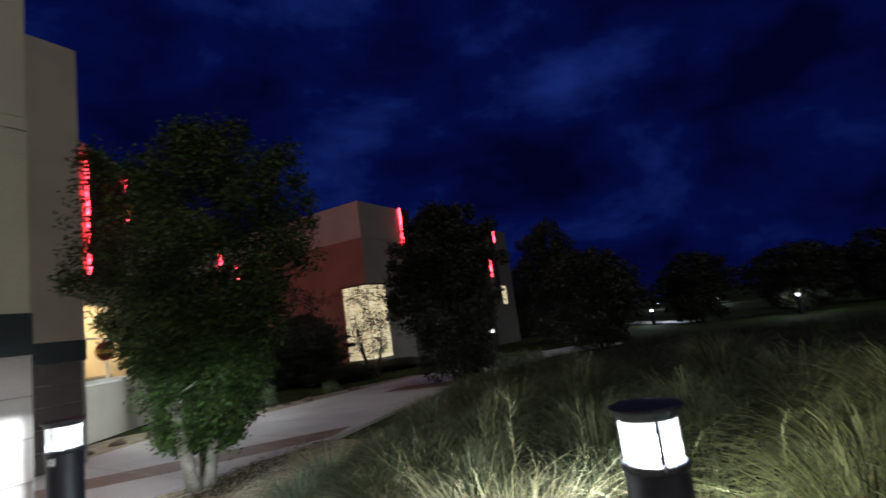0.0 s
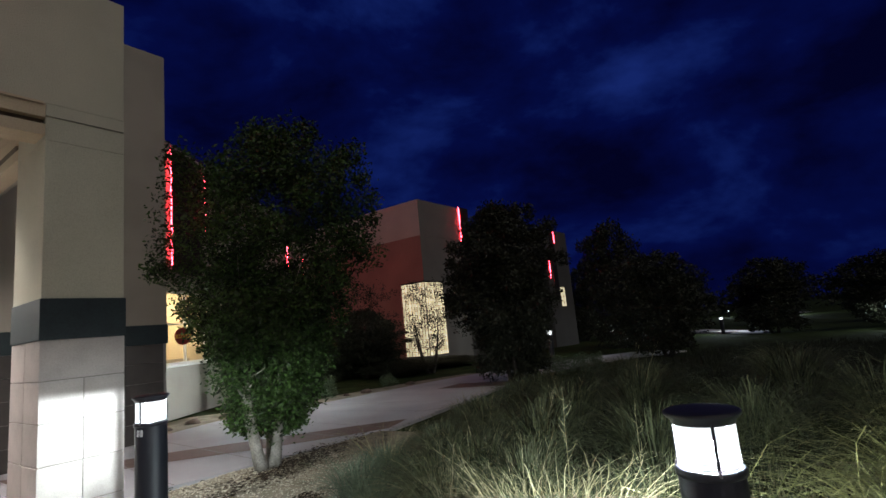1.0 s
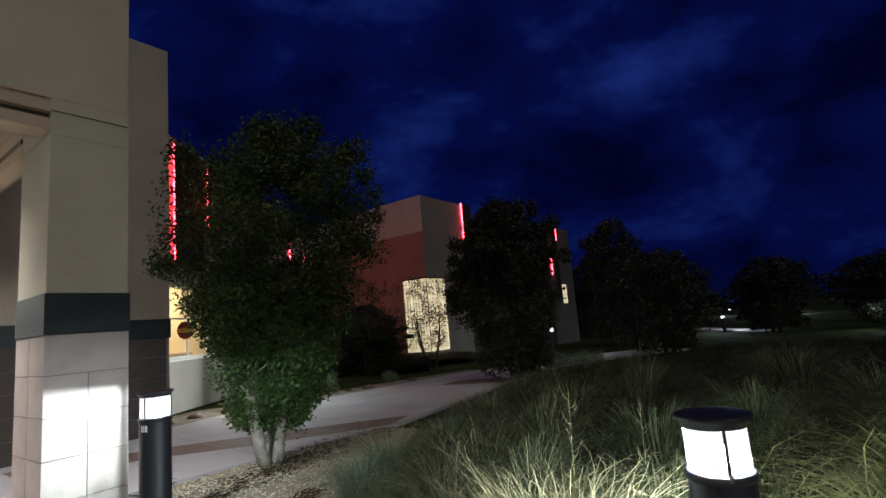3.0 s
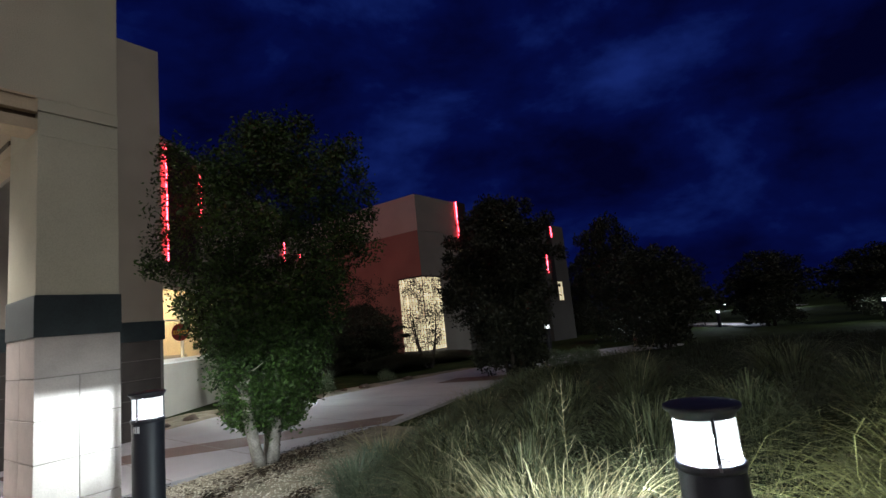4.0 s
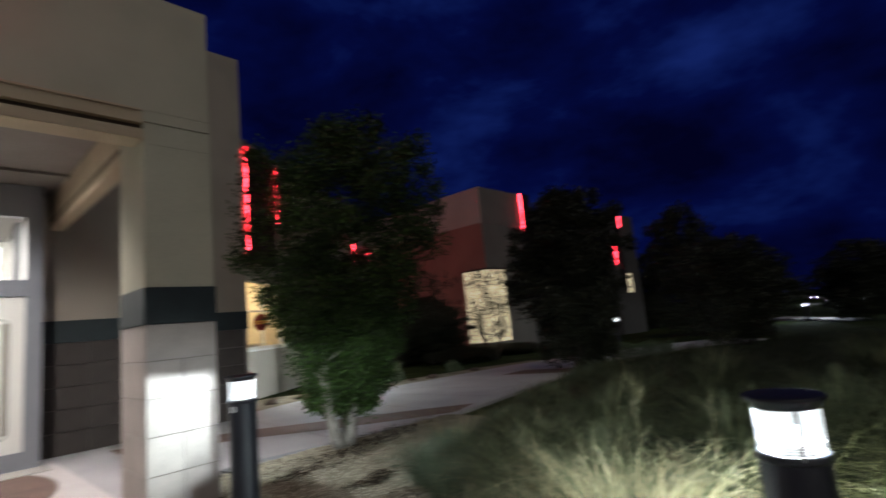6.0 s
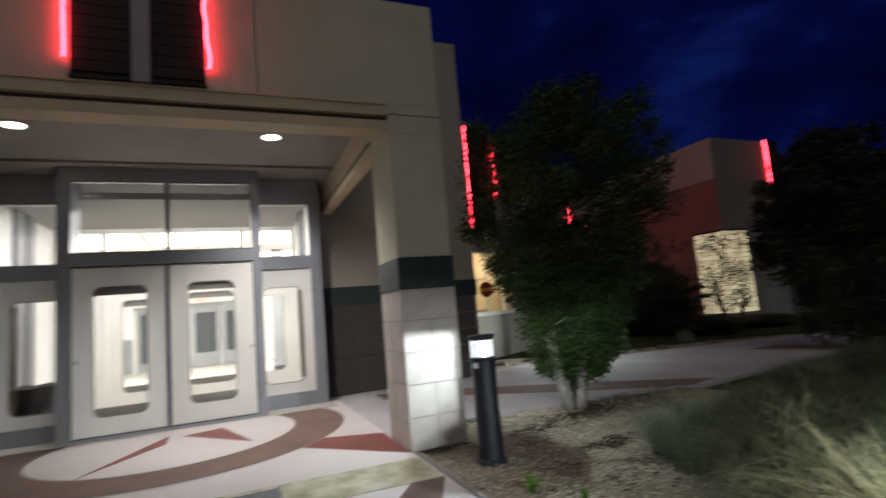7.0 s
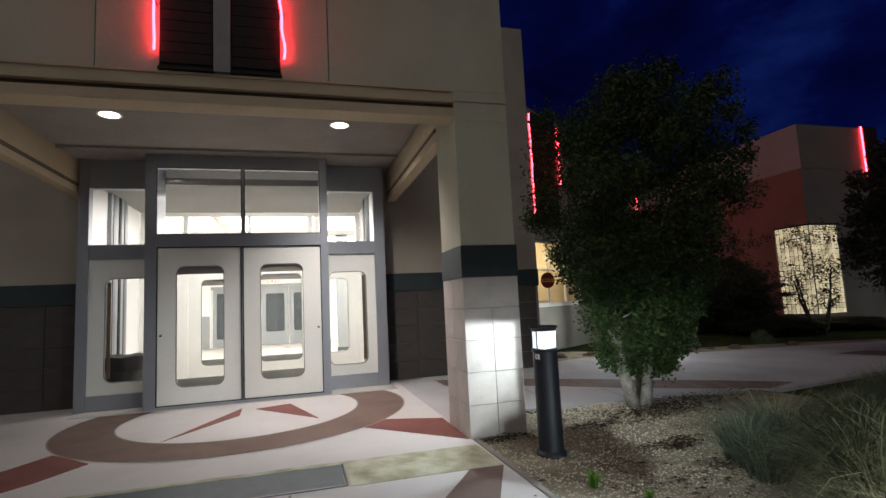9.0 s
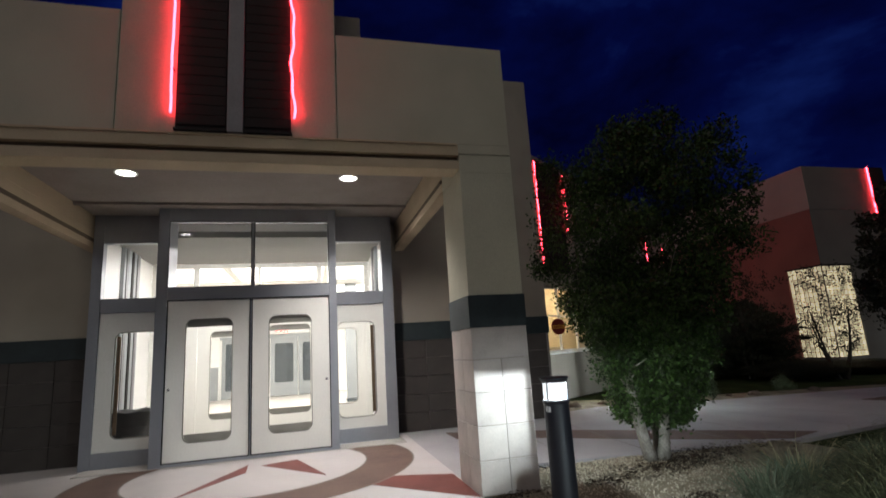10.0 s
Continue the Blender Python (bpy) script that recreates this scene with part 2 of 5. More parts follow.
def rod(points, radii, seg=7, bm=None):
    """A tapered tube through points."""
    b = bm or bmesh.new()
    rings = []
    pts = [Vector(p) for p in points]
    for i, p in enumerate(pts):
        d = (pts[min(i + 1, len(pts) - 1)] - pts[max(i - 1, 0)]).normalized()
        u = d.orthogonal().normalized()
        if rings:
            u = (prev - d * prev.dot(d)).normalized()
        prev = u
        v = d.cross(u)
        rings.append([b.verts.new(p + radii[i] * (math.cos(2 * math.pi * s / seg) * u + math.sin(2 * math.pi * s / seg) * v)) for s in range(seg)])
    for a, c in zip(rings, rings[1:]):
        for s in range(seg):
            b.faces.new((a[s], a[(s + 1) % seg], c[(s + 1) % seg], c[s]))
    b.faces.new(rings[-1])
    b.faces.new(rings[0][::-1])
    return b


def slab(outline, z0, z1, bm=None):
    b = bm or bmesh.new()
    lo = [b.verts.new((x, y, z0)) for x, y in outline]
    hi = [b.verts.new((x, y, z1)) for x, y in outline]
    n = len(outline)
    b.faces.new(hi)
    b.faces.new(lo[::-1])
    for i in range(n):
        b.faces.new((lo[i], lo[(i + 1) % n], hi[(i + 1) % n], hi[i]))
    bmesh.ops.recalc_face_normals(b, faces=b.faces)
    return b


def rounded(x0, z0, x1, z1, r, n=7):
    pts = []
    for cx, cz, a0 in ((x1 - r, z1 - r, 0), (x0 + r, z1 - r, 90), (x0 + r, z0 + r, 180), (x1 - r, z0 + r, 270)):
        for i in range(n + 1):
            a = radians(a0 + 90 * i / n)
            pts.append((cx + r * math.cos(a), cz + r * math.sin(a)))
    return pts


def leaf_with_window(x0, z0, x1, z1, hole, thick):
    """A flat leaf in the xz plane, thick along y, with a round-cornered opening."""
    b = bmesh.new()
    inner = rounded(*hole)
    per = len(inner) // 4
    corner = [(x1, z1), (x0, z1), (x0, z0), (x1, z0)]
    for y, flip in ((0.0, False), (thick, True)):
        vi = [b.verts.new((x, y, z)) for x, z in inner]
        vc = [b.verts.new((x, y, z)) for x, z in corner]
        for c in range(4):
            fan = vi[c * per:(c + 1) * per]
            for p, q in zip(fan, fan[1:]):
                b.faces.new((vc[c], p, q) if flip else (vc[c], q, p))
            nxt = vi[((c + 1) * per) % len(vi)]
            f = (vc[c], fan[-1], nxt, vc[(c + 1) % 4])
            b.faces.new(f if flip else f[::-1])
        if flip:
            for i in range(len(vi)):
                j = (i + 1) % len(vi)
                b.faces.new((front[0][i], front[0][j], vi[j], vi[i]))
            for i in range(4):
                j = (i + 1) % 4
                b.faces.new((front[1][j], front[1][i], vc[i], vc[j]))
        front = (vi, vc)
    bmesh.ops.recalc_face_normals(b, faces=b.faces)
    return b


def ground_z(x, y):
    """The ground falls gently away from the porch."""
    d = max(0.0, math.hypot(max(0.0, x - 2.0), 0.35 * max(0.0, abs(y) - 6.0)) - 2.0)
    return -0.05 - 0.019 * min(d, 60.0)


# ---- ground and paving ----
xs = [-400, -120, -40, -15, -6, -2, 0.02, 1, 2, 3, 4, 5, 6, 8, 10, 12, 15, 18, 22, 26, 32, 40, 60, 100, 200, 500]
ys = [-400, -120, -50, -30, -20, -14, -10, -8, -6, -5, -4, -3, -2, -1, 0, 1, 2, 3, 4, 5, 6, 8, 10, 14, 20, 40, 120, 400]
bm = bmesh.new()
grid = [[bm.verts.new((x, y, ground_z(x, y) - (0.03 if x < 0.5 else 0.0))) for y in ys] for x in xs]
for i in range(len(xs) - 1):
    for j in range(len(ys) - 1):
        bm.faces.new((grid[i][j], grid[i + 1][j], grid[i + 1][j + 1], grid[i][j + 1]))
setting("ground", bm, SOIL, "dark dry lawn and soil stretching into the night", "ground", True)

setting("pavement_entrance", box(-16, -18, -0.07, 0.02, 4.2, 0.0), CONCRETE, "pale smooth concrete paving in front of the doors", "pavement")
bm = bmesh.new()
N = 72
CX, CY, RO, RI = -2.22, 2.50, 2.03, 1.43
ro = [(CX + RO * math.cos(2 * math.pi * i / N), CY + RO * math.sin(2 * math.pi * i / N)) for i in range(N)]
ri = [(CX + RI * math.cos(2 * math.pi * i / N), CY + RI * math.sin(2 * math.pi * i / N)) for i in range(N)]
vo = [bm.verts.new((x, y, 0.004)) for x, y in ro]
vi = [bm.verts.new((x, y, 0.004)) for x, y in ri]
for i in range(N):
    j = (i + 1) % N
    bm.faces.new((vo[i], vo[j], vi[j], vi[i]))
setting("pavement_ring", bm, BROWN_PAVE, "brown stained ring inlaid in the concrete paving", "pavement")
bm = bmesh.new()
for rr in (RO + 0.004, RI - 0.004):
    lo = [bm.verts.new(((rr - 0.009) * math.cos(2 * math.pi * i / N) + CX, (rr - 0.009) * math.sin(2 * math.pi * i / N) + CY, 0.006)) for i in range(N)]
    hi = [bm.verts.new(((rr + 0.009) * math.cos(2 * math.pi * i / N) + CX, (rr + 0.009) * math.sin(2 * math.pi * i / N) + CY, 0.006)) for i in range(N)]
    for i in range(N):
        j = (i + 1) % N
        bm.faces.new((lo[i], lo[j], hi[j], hi[i]))
setting("pavement_joint", bm, MORTAR, "dark saw-cut joints round the inlaid ring", "pavement joint")
for name, pts in (("pavement_wedge_1", [(-0.90, 1.0), (0.0, 0.02), (0.0, 1.0), (-0.62, 1.26)]),
                  ("pavement_wedge_2", [(-3.60, 1.0), (-3.38, 0.76), (-3.62, 0.33), (-4.0, -0.12), (-4.9, -0.12), (-4.9, 0.5), (-4.06, 0.85), (-3.86, 1.26)]),
                  ("pavement_star_1", [(-2.93, 1.32), (-2.28, 2.36), (-2.30, 2.84)]),
                  ("pavement_star_2", [(-1.33, 1.70), (-2.12, 2.70), (-1.68, 2.86)])):
    setting(name, slab(pts, -0.02, 0.004), RED_PAVE, "dark red stained wedge set in the concrete paving", "pavement")
setting("pavement_threshold", box(-1.19, -0.80, -0.03, 0.0, -0.24, 0.005, 0.004), STAINED, "lichen-stained pale stone strip across the threshold", "pavement")
setting("pavement_threshold_edge", box(-6, -0.24, -0.03, 0.0, -0.17, 0.004), STAINED, "thin stained stone edging of the strip", "pavement")
setting("pavement_threshold_far", box(-6, -0.80, -0.03, -3.6, -0.24, 0.005, 0.004), STAINED, "lichen-stained pale stone strip across the threshold", "pavement")
drain = thing("drain_cover", "slate-dark metal drain cover let into the paving", "drain cover", at=(-2.4, -0.51, 0))
part("plate", box(-1.18, -0.25, -0.02, 1.18, 0.25, 0.006, 0.003), GRATE, drain)
part("frame", box(-1.2, -0.272, -0.02, 1.2, -0.254, 0.01, 0.002), GREY_TRIM, drain, "thin metal edge angle")
part("frame", box(1.183, -0.252, -0.02, 1.2, 0.262, 0.01, 0.002), BLACK, drain, "dark metal end angle")
setting("pavement_band", slab([(-0.28, -0.81), (0.0, -0.81), (-0.62, -2.2), (-1.25, -2.2)], -0.02, 0.004), BROWN_PAVE, "brown stained band crossing the paving", "pavement")
for k, pts in enumerate(([(-1.62, -0.815), (-1.6, -0.815), (-1.6, -6), (-1.62, -6)], [(-4.0, -2.21), (0, -2.21), (0, -2.23), (-4.0, -2.23)])):
    setting(f"pavement_cut_{k + 1}", slab(pts, -0.01, 0.003), MORTAR, "narrow dark control joint in the concrete", "pavement joint")
setting("kerb_bed", box(0.02, -18, -0.12, 0.07, -0.02, 0.012, 0.006), MORTAR, "dark steel and mortar edging along the planted bed", "kerb")

NEAR = [(0.6, 1.0), (1.5, 0.95), (2.6, 0.78), (4.3, 0.55), (7.8, 1.25), (11.7, 2.2), (15.0, 1.7), (19.0, -0.3), (34.0, -6.5)]
FAR = [(0.6, 4.2), (1.9, 4.2), (2.9, 4.6), (4.4, 5.0), (6.5, 4.6), (11.0, 4.6), (15.5, 3.8), (20.5, 1.5), (33.0, -4.6)]


def along(points, s):
    i = min(int(s), len(points) - 2)
    f = s - i
    return points[i][0] * (1 - f) + points[i + 1][0] * f, points[i][1] * (1 - f) + points[i + 1][1] * f


def ribbon(f0, f1, lift, s0=0.0, s1=8.0, steps=64, skirt=0.0):
    b = bmesh.new()
    rows = []
    for i in range(steps + 1):
        s = s0 + (s1 - s0) * i / steps
        (ax, ay), (bx, by) = along(NEAR, s), along(FAR, s)
        row = []
        for f in (f0, f1):
            x, y = ax + (bx - ax) * f, ay + (by - ay) * f
            z = ground_z(x, y) + 0.05 + lift
            row.append(b.verts.new((x, y, z)))
        if skirt:
            for v in list(row):
                row.append(b.verts.new((v.co.x, v.co.y, v.co.z - skirt)))
        rows.append(row)
    for p, q in zip(rows, rows[1:]):
        b.faces.new((p[0], q[0], q[1], p[1]))
        if skirt:
            b.faces.new((p[2], q[2], q[0], p[0]))
            b.faces.new((p[1], q[1], q[3], p[3]))
    bmesh.ops.recalc_face_normals(b, faces=b.faces)
    return b


setting("walkway", ribbon(0, 1, 0.0, 0.0, 7.0, skirt=0.12), WALKWAY, "grey concrete walkway curving past the planted bed", "walkway")
setting("walkway_infill", box(0.02, 0.72, -0.06, 0.6, 4.2, -0.001), WALKWAY, "concrete paving behind the corner pillar", "walkway")
bm = bmesh.new()
LOW = [(0.62, 3.05), (1.88, 2.28), (2.72, 1.56), (3.6, 0.95), (4.25, 0.60)]
HIGH = [(0.62, 3.75), (2.2, 2.9), (3.14, 2.16), (4.1, 1.45), (4.95, 0.86)]
rows = [[bm.verts.new((x, y, ground_z(x, y) + 0.055)) for x, y in side] for side in (LOW, HIGH)]
for i in range(4):
    bm.faces.new((rows[0][i], rows[0][i + 1], rows[1][i + 1], rows[1][i]))
setting("walkway_band", bm, BROWN_PAVE, "brown stained band crossing the walkway at a slant", "walkway")
setting("walkway_band_far", ribbon(0.0, 0.5, 0.005, 4.35, 4.6), BROWN_PAVE, "brown stained patch on the walkway", "walkway")
setting("gravel_verge", ribbon(1.004, 1.36, -0.025, 1.2, 5.4), GRAVEL, "tan soil verge beyond the walkway", "gravel")
bm = bmesh.new()
for s in (0.9, 1.8, 2.6, 3.0, 3.4, 3.75, 4.4, 4.8):
    (ax, ay), (bx, by) = along(NEAR, s), along(FAR, s)
    d = Vector((bx - ax, by - ay, 0)).normalized()
    n = Vector((-d.y, d.x, 0)) * 0.008
    z0, z1 = ground_z(ax, ay) + 0.058, ground_z(bx, by) + 0.058
    bm.faces.new([bm.verts.new(v) for v in ((ax - n.x, ay - n.y, z0), (ax + n.x, ay + n.y, z0), (bx + n.x, by + n.y, z1), (bx - n.x, by - n.y, z1))])
setting("walkway_joint", bm, MORTAR, "dark control joints across the walkway", "walkway joint")

# pale paths far out on the lawn, caught by the far bollards
for k, pts in enumerate(([(39.0, 3.6), (31.6, -1.4), (33.0, -2.0), (40.6, 3.0)], [(86.0, 0.5), (70.0, -5.0), (73.0, -6.4), (90.0, -0.8)])):
    x, y = pts[0]
    setting(f"walkway_lawn_{k + 1}", slab(pts, ground_z(x, y) - 0.3, ground_z(*pts[1]) + 0.03), WALKWAY, "pale concrete path crossing the far lawn", "walkway")

# gravel bed between paving and walkway
bm = bmesh.new()
GX, GY = [0.07 + 0.16 * i for i in range(26)], [-11.0 + 0.172 * j for j in range(70)]
random.seed(5)
grid = []
for x in GX:
    row = []
    for y in GY:
        hump = 0.045 * math.sin(max(0.0, min(1.0, (0.95 - y) / 1.6)) * math.pi) * min(1.0, x / 1.0)
        row.append(bm.verts.new((x, y, max(ground_z(x, y), -0.06) + 0.02 + hump + 0.018 * noise.noise(Vector((x * 2.2, y * 2.2, 0))))))
    grid.append(row)
for i in range(len(GX) - 1):
    for j in range(len(GY) - 1):
        bm.faces.new((grid[i][j], grid[i + 1][j], grid[i + 1][j + 1], grid[i][j + 1]))
setting("gravel_bed", bm, GRAVEL, "tan decomposed granite bed with loose pebbles", "gravel", True)


def bed_z(x, y):
    hump = 0.045 * math.sin(max(0.0, min(1.0, (0.95 - y) / 1.6)) * math.pi) * min(1.0, max(0.0, x) / 1.0)
    return max(ground_z(x, y), -0.06) + 0.02 + hump + 0.018 * noise.noise(Vector((x * 2.2, y * 2.2, 0)))


def pebbles(name, n, area, size, mat, label):
    verts, faces = [], []
    for _ in range(n):
        x, y = random.uniform(*area[0]), random.uniform(*area[1])
        r = random.uniform(*size)
        z = bed_z(x, y) + 0.2 * r if area[2] else ground_z(x, y) + 0.03 + 0.2 * r
        a, base = random.uniform(0, 3.14), len(verts)
        for k in range(4):
            q = a + k * 1.571 + random.uniform(-0.3, 0.3)
            verts.append((x + r * math.cos(q), y + r * math.sin(q) * 0.8, z))
        verts.append((x + random.uniform(-0.2, 0.2) * r, y, z + r * random.uniform(0.5, 0.8)))
        faces += [(base + k, base + (k + 1) % 4, base + 4) for k in range(4)]
    me = bpy.data.meshes.new(name)
    me.from_pydata(verts, [], faces)
    me.materials.append(mat)
    return tagged(new(name, me), label, "gravel", "", "stuff")


pebbles("pebbles", 13000, ((0.1, 2.9), (-3.2, 0.9), True), (0.005, 0.014), STONE, "loose tan pebbles scattered over the planted bed")

# ---- entrance porch ----
C = 0.305
ZB0, ZB1, ZR = 5 * C, 1.838, 4.53
PD = 0.71


def porch_pillar(x0, x1, name):
    t = thing(name, "square stucco pillar on ground-face block with a dark teal band", "pillar", "porch pillars", "structure")
    part("shaft", box(x0 + 0.004, 0.004, ZB1, x1 - 0.008, PD, 3.10, 0.006), STUCCO, t, "olive-grey stucco shaft")
    part("band", box(x0 - 0.006, -0.006, ZB0, x1 + 0.006, PD + 0.006, ZB1, 0.006), TEAL, t, "dark teal tile band")
    part("core", box(x0 + 0.012, 0.012, 0.0, x1 - 0.012, PD - 0.012, ZB0), MORTAR, t, "grey mortar joints")
    w, d = (x1 - x0) / 2, PD / 2
    small = bpy.data.meshes.new("block")
    b = box(0.003, 0.003, 0.003, w - 0.003, d - 0.003, C - 0.003, 0.005)
    b.to_mesh(small), b.free(), small.materials.append(BLOCK)
    wide = bpy.data.meshes.new("block")
    b = box(0.003, 0.003, 0.003, 2 * w - 0.003, d - 0.003, C - 0.003, 0.005)
    b.to_mesh(wide), b.free(), wide.materials.append(BLOCK)
    for c in range(5):
        for j in range(2):
            for i in range(1 if c == 4 else 2):
                o = part("block", None, None, t, mesh=wide if c == 4 else small)
                o.location = (x0 + i * w, j * d, c * C)
    return t


porch_pillar(0.0, 0.58, "porch_pillar")
porch_pillar(-5.2, -4.6, "porch_pillar")

# porch front wall, tower in the middle, side beams, ceiling
def grooved_beam(name, x0, x1, y0, y1, label):
    t = thing(name, label, "beam", "", "structure")
    part("lower_band", box(x0, y0, 3.13, x1, y1, 3.225, 0.006), CREAM, t)
    part("groove", box(x0 + 0.002, y0 + 0.06, 3.225, x1 - 0.002, y1 - 0.06, 3.28), GROOVE, t, "recessed groove, its shade put in as dark brown")
    part("upper_band", box(x0, y0, 3.28, x1, y1, 3.40, 0.008), CREAM, t)
    return t


grooved_beam("front_beam", -4.6, 0.0, -0.012, 0.24, "porch beam with a deep groove, light from below in its cream")
setting("trim_beam_back", box(-4.6, 0.242, 3.30, 0.0, 0.40, 3.402), CREAM, "back of the porch beam, cream with light from below", "trim")
grooved_beam("side_beam", 0.0, 0.15, PD, 4.2, "side beam with a deep groove, light from below in its cream")
grooved_beam("side_beam", -4.75, -4.6, PD, 4.2, "side beam with a deep groove, light from below in its cream")
setting("trim_pillar_head_1", box(0.002, 0.002, 3.10, 0.572, PD, 3.296, 0.006), STUCCO, "stucco pillar head under the porch wall", "trim")
setting("trim_pillar_head_2", box(-5.198, 0.002, 3.10, -4.602, PD, 3.296, 0.006), STUCCO, "stucco pillar head under the porch wall", "trim")
setting("wall_porch_end_1", box(0.0, -0.008, 3.30, 0.568, PD, 3.402, 0.004), STUCCO, "stucco porch wall above the pillar", "wall")
setting("wall_porch_end_2", box(-5.2, -0.008, 3.30, -4.6, PD, 3.402, 0.004), STUCCO, "stucco porch wall above the pillar", "wall")
setting("wall_porch_right", box(-1.215, -0.008, 3.402, 0.566, 0.40, ZR, 0.008), STUCCO, "olive-grey stucco porch wall with a straight parapet", "wall")
setting("wall_porch_left", box(-5.2, -0.008, 3.402, -3.145, 0.40, ZR + 0.06, 0.008), STUCCO, "olive-grey stucco porch wall with a straight parapet", "wall")
setting("wall_porch_tower", box(-3.14, -0.012, 3.402, -1.22, 0.45, 7.4, 0.01), STUCCO, "taller stucco tower panel over the doors", "wall")
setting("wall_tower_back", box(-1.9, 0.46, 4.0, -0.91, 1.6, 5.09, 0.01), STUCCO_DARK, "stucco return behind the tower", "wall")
setting("trim_ledge", box(-4.36, -0.03, 3.385, -0.02, 0.0, 3.405, 0.006), CREAM, "thin cream ledge under the porch wall", "trim")
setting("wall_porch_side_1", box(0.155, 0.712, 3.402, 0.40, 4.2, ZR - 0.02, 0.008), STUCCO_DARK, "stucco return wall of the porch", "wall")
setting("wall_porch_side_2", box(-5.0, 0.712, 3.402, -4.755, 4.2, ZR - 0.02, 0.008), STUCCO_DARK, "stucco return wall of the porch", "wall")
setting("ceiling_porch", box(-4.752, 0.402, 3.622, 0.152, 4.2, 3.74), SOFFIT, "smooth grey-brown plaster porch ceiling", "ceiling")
setting("roof_porch", box(-4.75, 0.45, 4.2, 0.15, 4.2, 4.3), STUCCO_DARK, "flat roof over the porch", "roof")
setting("wall_soffit_band_1", box(0.0, PD, 3.402, 0.15, 4.2, 3.62), CREAM, "band between side beam and ceiling, light from below in its cream", "trim")
setting("wall_soffit_band_2", box(-4.75, PD, 3.402, -4.6, 4.2, 3.62), CREAM, "band between side beam and ceiling, light from below in its cream", "trim")
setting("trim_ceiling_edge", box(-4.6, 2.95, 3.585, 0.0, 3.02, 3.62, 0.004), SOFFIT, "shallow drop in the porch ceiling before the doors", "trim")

# dark panels and red light ropes on the tower
for x0, x1 in ((-2.65, -2.215), (-2.07, -1.65)):
    t = thing("louvre_panel", "tall dark louvred panel set on the tower", "wall panel", "tower panels")
    part("backing", box(x0, -0.030, 3.42, x1, -0.014, 7.2, 0.003), DARK_PANEL, t)
    part("sill", box(x0 - 0.01, -0.055, 3.41, x1 + 0.01, -0.014, 3.435, 0.004), DARK_PANEL, t)
    me = None
    for k in range(38):
        z = 3.47 + k * 0.098
        if me is None:
            o = part("slat", box(x0 + 0.012, -0.044, 0, x1 - 0.012, -0.030, 0.093, 0.003), DARK_PANEL, t)
            me = o.data
        else:
            o = part("slat", None, None, t, mesh=me)
        o.location.z = z
t = thing("tower_mullion", "grey metal strip between the dark panels", "trim")
part("strip", box(-2.213, -0.06, 3.41, -2.072, -0.014, 7.25, 0.006), GREY_TRIM, t)


def light_rope(x, z0, z1, wave, y=-0.065):
    t = thing("light_rope", "glowing red light rope fixed up the wall", "light rope", "red light ropes")
    pts = []
    n = int((z1 - z0) / 0.014)
    for i in range(n + 1):
        z = z0 + (z1 - z0) * i / n
        pts.append((x + wave * math.sin(z * 7.3) + 0.5 * wave * math.sin(z * 19.0 + 1), y + 0.3 * wave * math.sin(z * 11), z))
    part("tube", rod(pts, [0.0135 if i % 2 else 0.009 for i in range(len(pts))], 8), NEON_RED, t, "lit red tube", True)
    for k in range(4):
        p = pts[int((k + 0.5) / 4 * n)]
        part("clip", box(p[0] - 0.02, y - 0.008, p[2] - 0.006, p[0] + 0.02, -0.012, p[2] + 0.006, 0.002), GREY_TRIM, t)
    return t


light_rope(-2.685, 3.565, 7.1, 0.003)
light_rope(-1.628, 3.57, 7.1, 0.014)

# recessed ceiling lights
for x, y, watts, col, cone in ((-3.58, 1.72, 0.03, (1.0, 0.88, 0.70), 90), (-0.99, 1.72, 1.0, (1.0, 0.96, 0.93), 126)):
    t = thing("ceiling_light", "round recessed ceiling light, lit, in the porch soffit", "ceiling light", "porch ceiling lights", at=(x, y, 3.62))
    part("trim_ring", lathe([(0.105, 0.0), (0.125, -0.004), (0.128, -0.012), (0.118, -0.018), (0.10, -0.012)], 36, cap=False), WHITE, t, "pale trim ring", True)
    part("lens", lathe([(0.10, -0.006), (0.06, -0.014), (0.002, -0.018)], 32, cap=False), LED_WHITE, t, "glowing lens", True)
    lamp("ceiling_lamp", "SPOT", look((x, y, 3.585), (x + 0.55 * (x > -2), y + 0.6, 0)), DOWNLIGHT_W * watts, col, cone=cone, blend=1.0)

# ---- main building behind the porch ----
WY = 4.2
WR = 2.86
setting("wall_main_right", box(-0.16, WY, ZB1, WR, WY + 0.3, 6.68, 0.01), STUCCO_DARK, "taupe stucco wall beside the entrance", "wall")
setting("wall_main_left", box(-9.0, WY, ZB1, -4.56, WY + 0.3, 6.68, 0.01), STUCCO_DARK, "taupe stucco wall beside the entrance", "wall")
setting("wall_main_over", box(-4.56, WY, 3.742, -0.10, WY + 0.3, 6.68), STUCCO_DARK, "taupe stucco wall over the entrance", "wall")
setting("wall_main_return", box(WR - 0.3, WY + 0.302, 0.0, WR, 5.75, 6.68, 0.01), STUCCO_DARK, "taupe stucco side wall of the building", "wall")
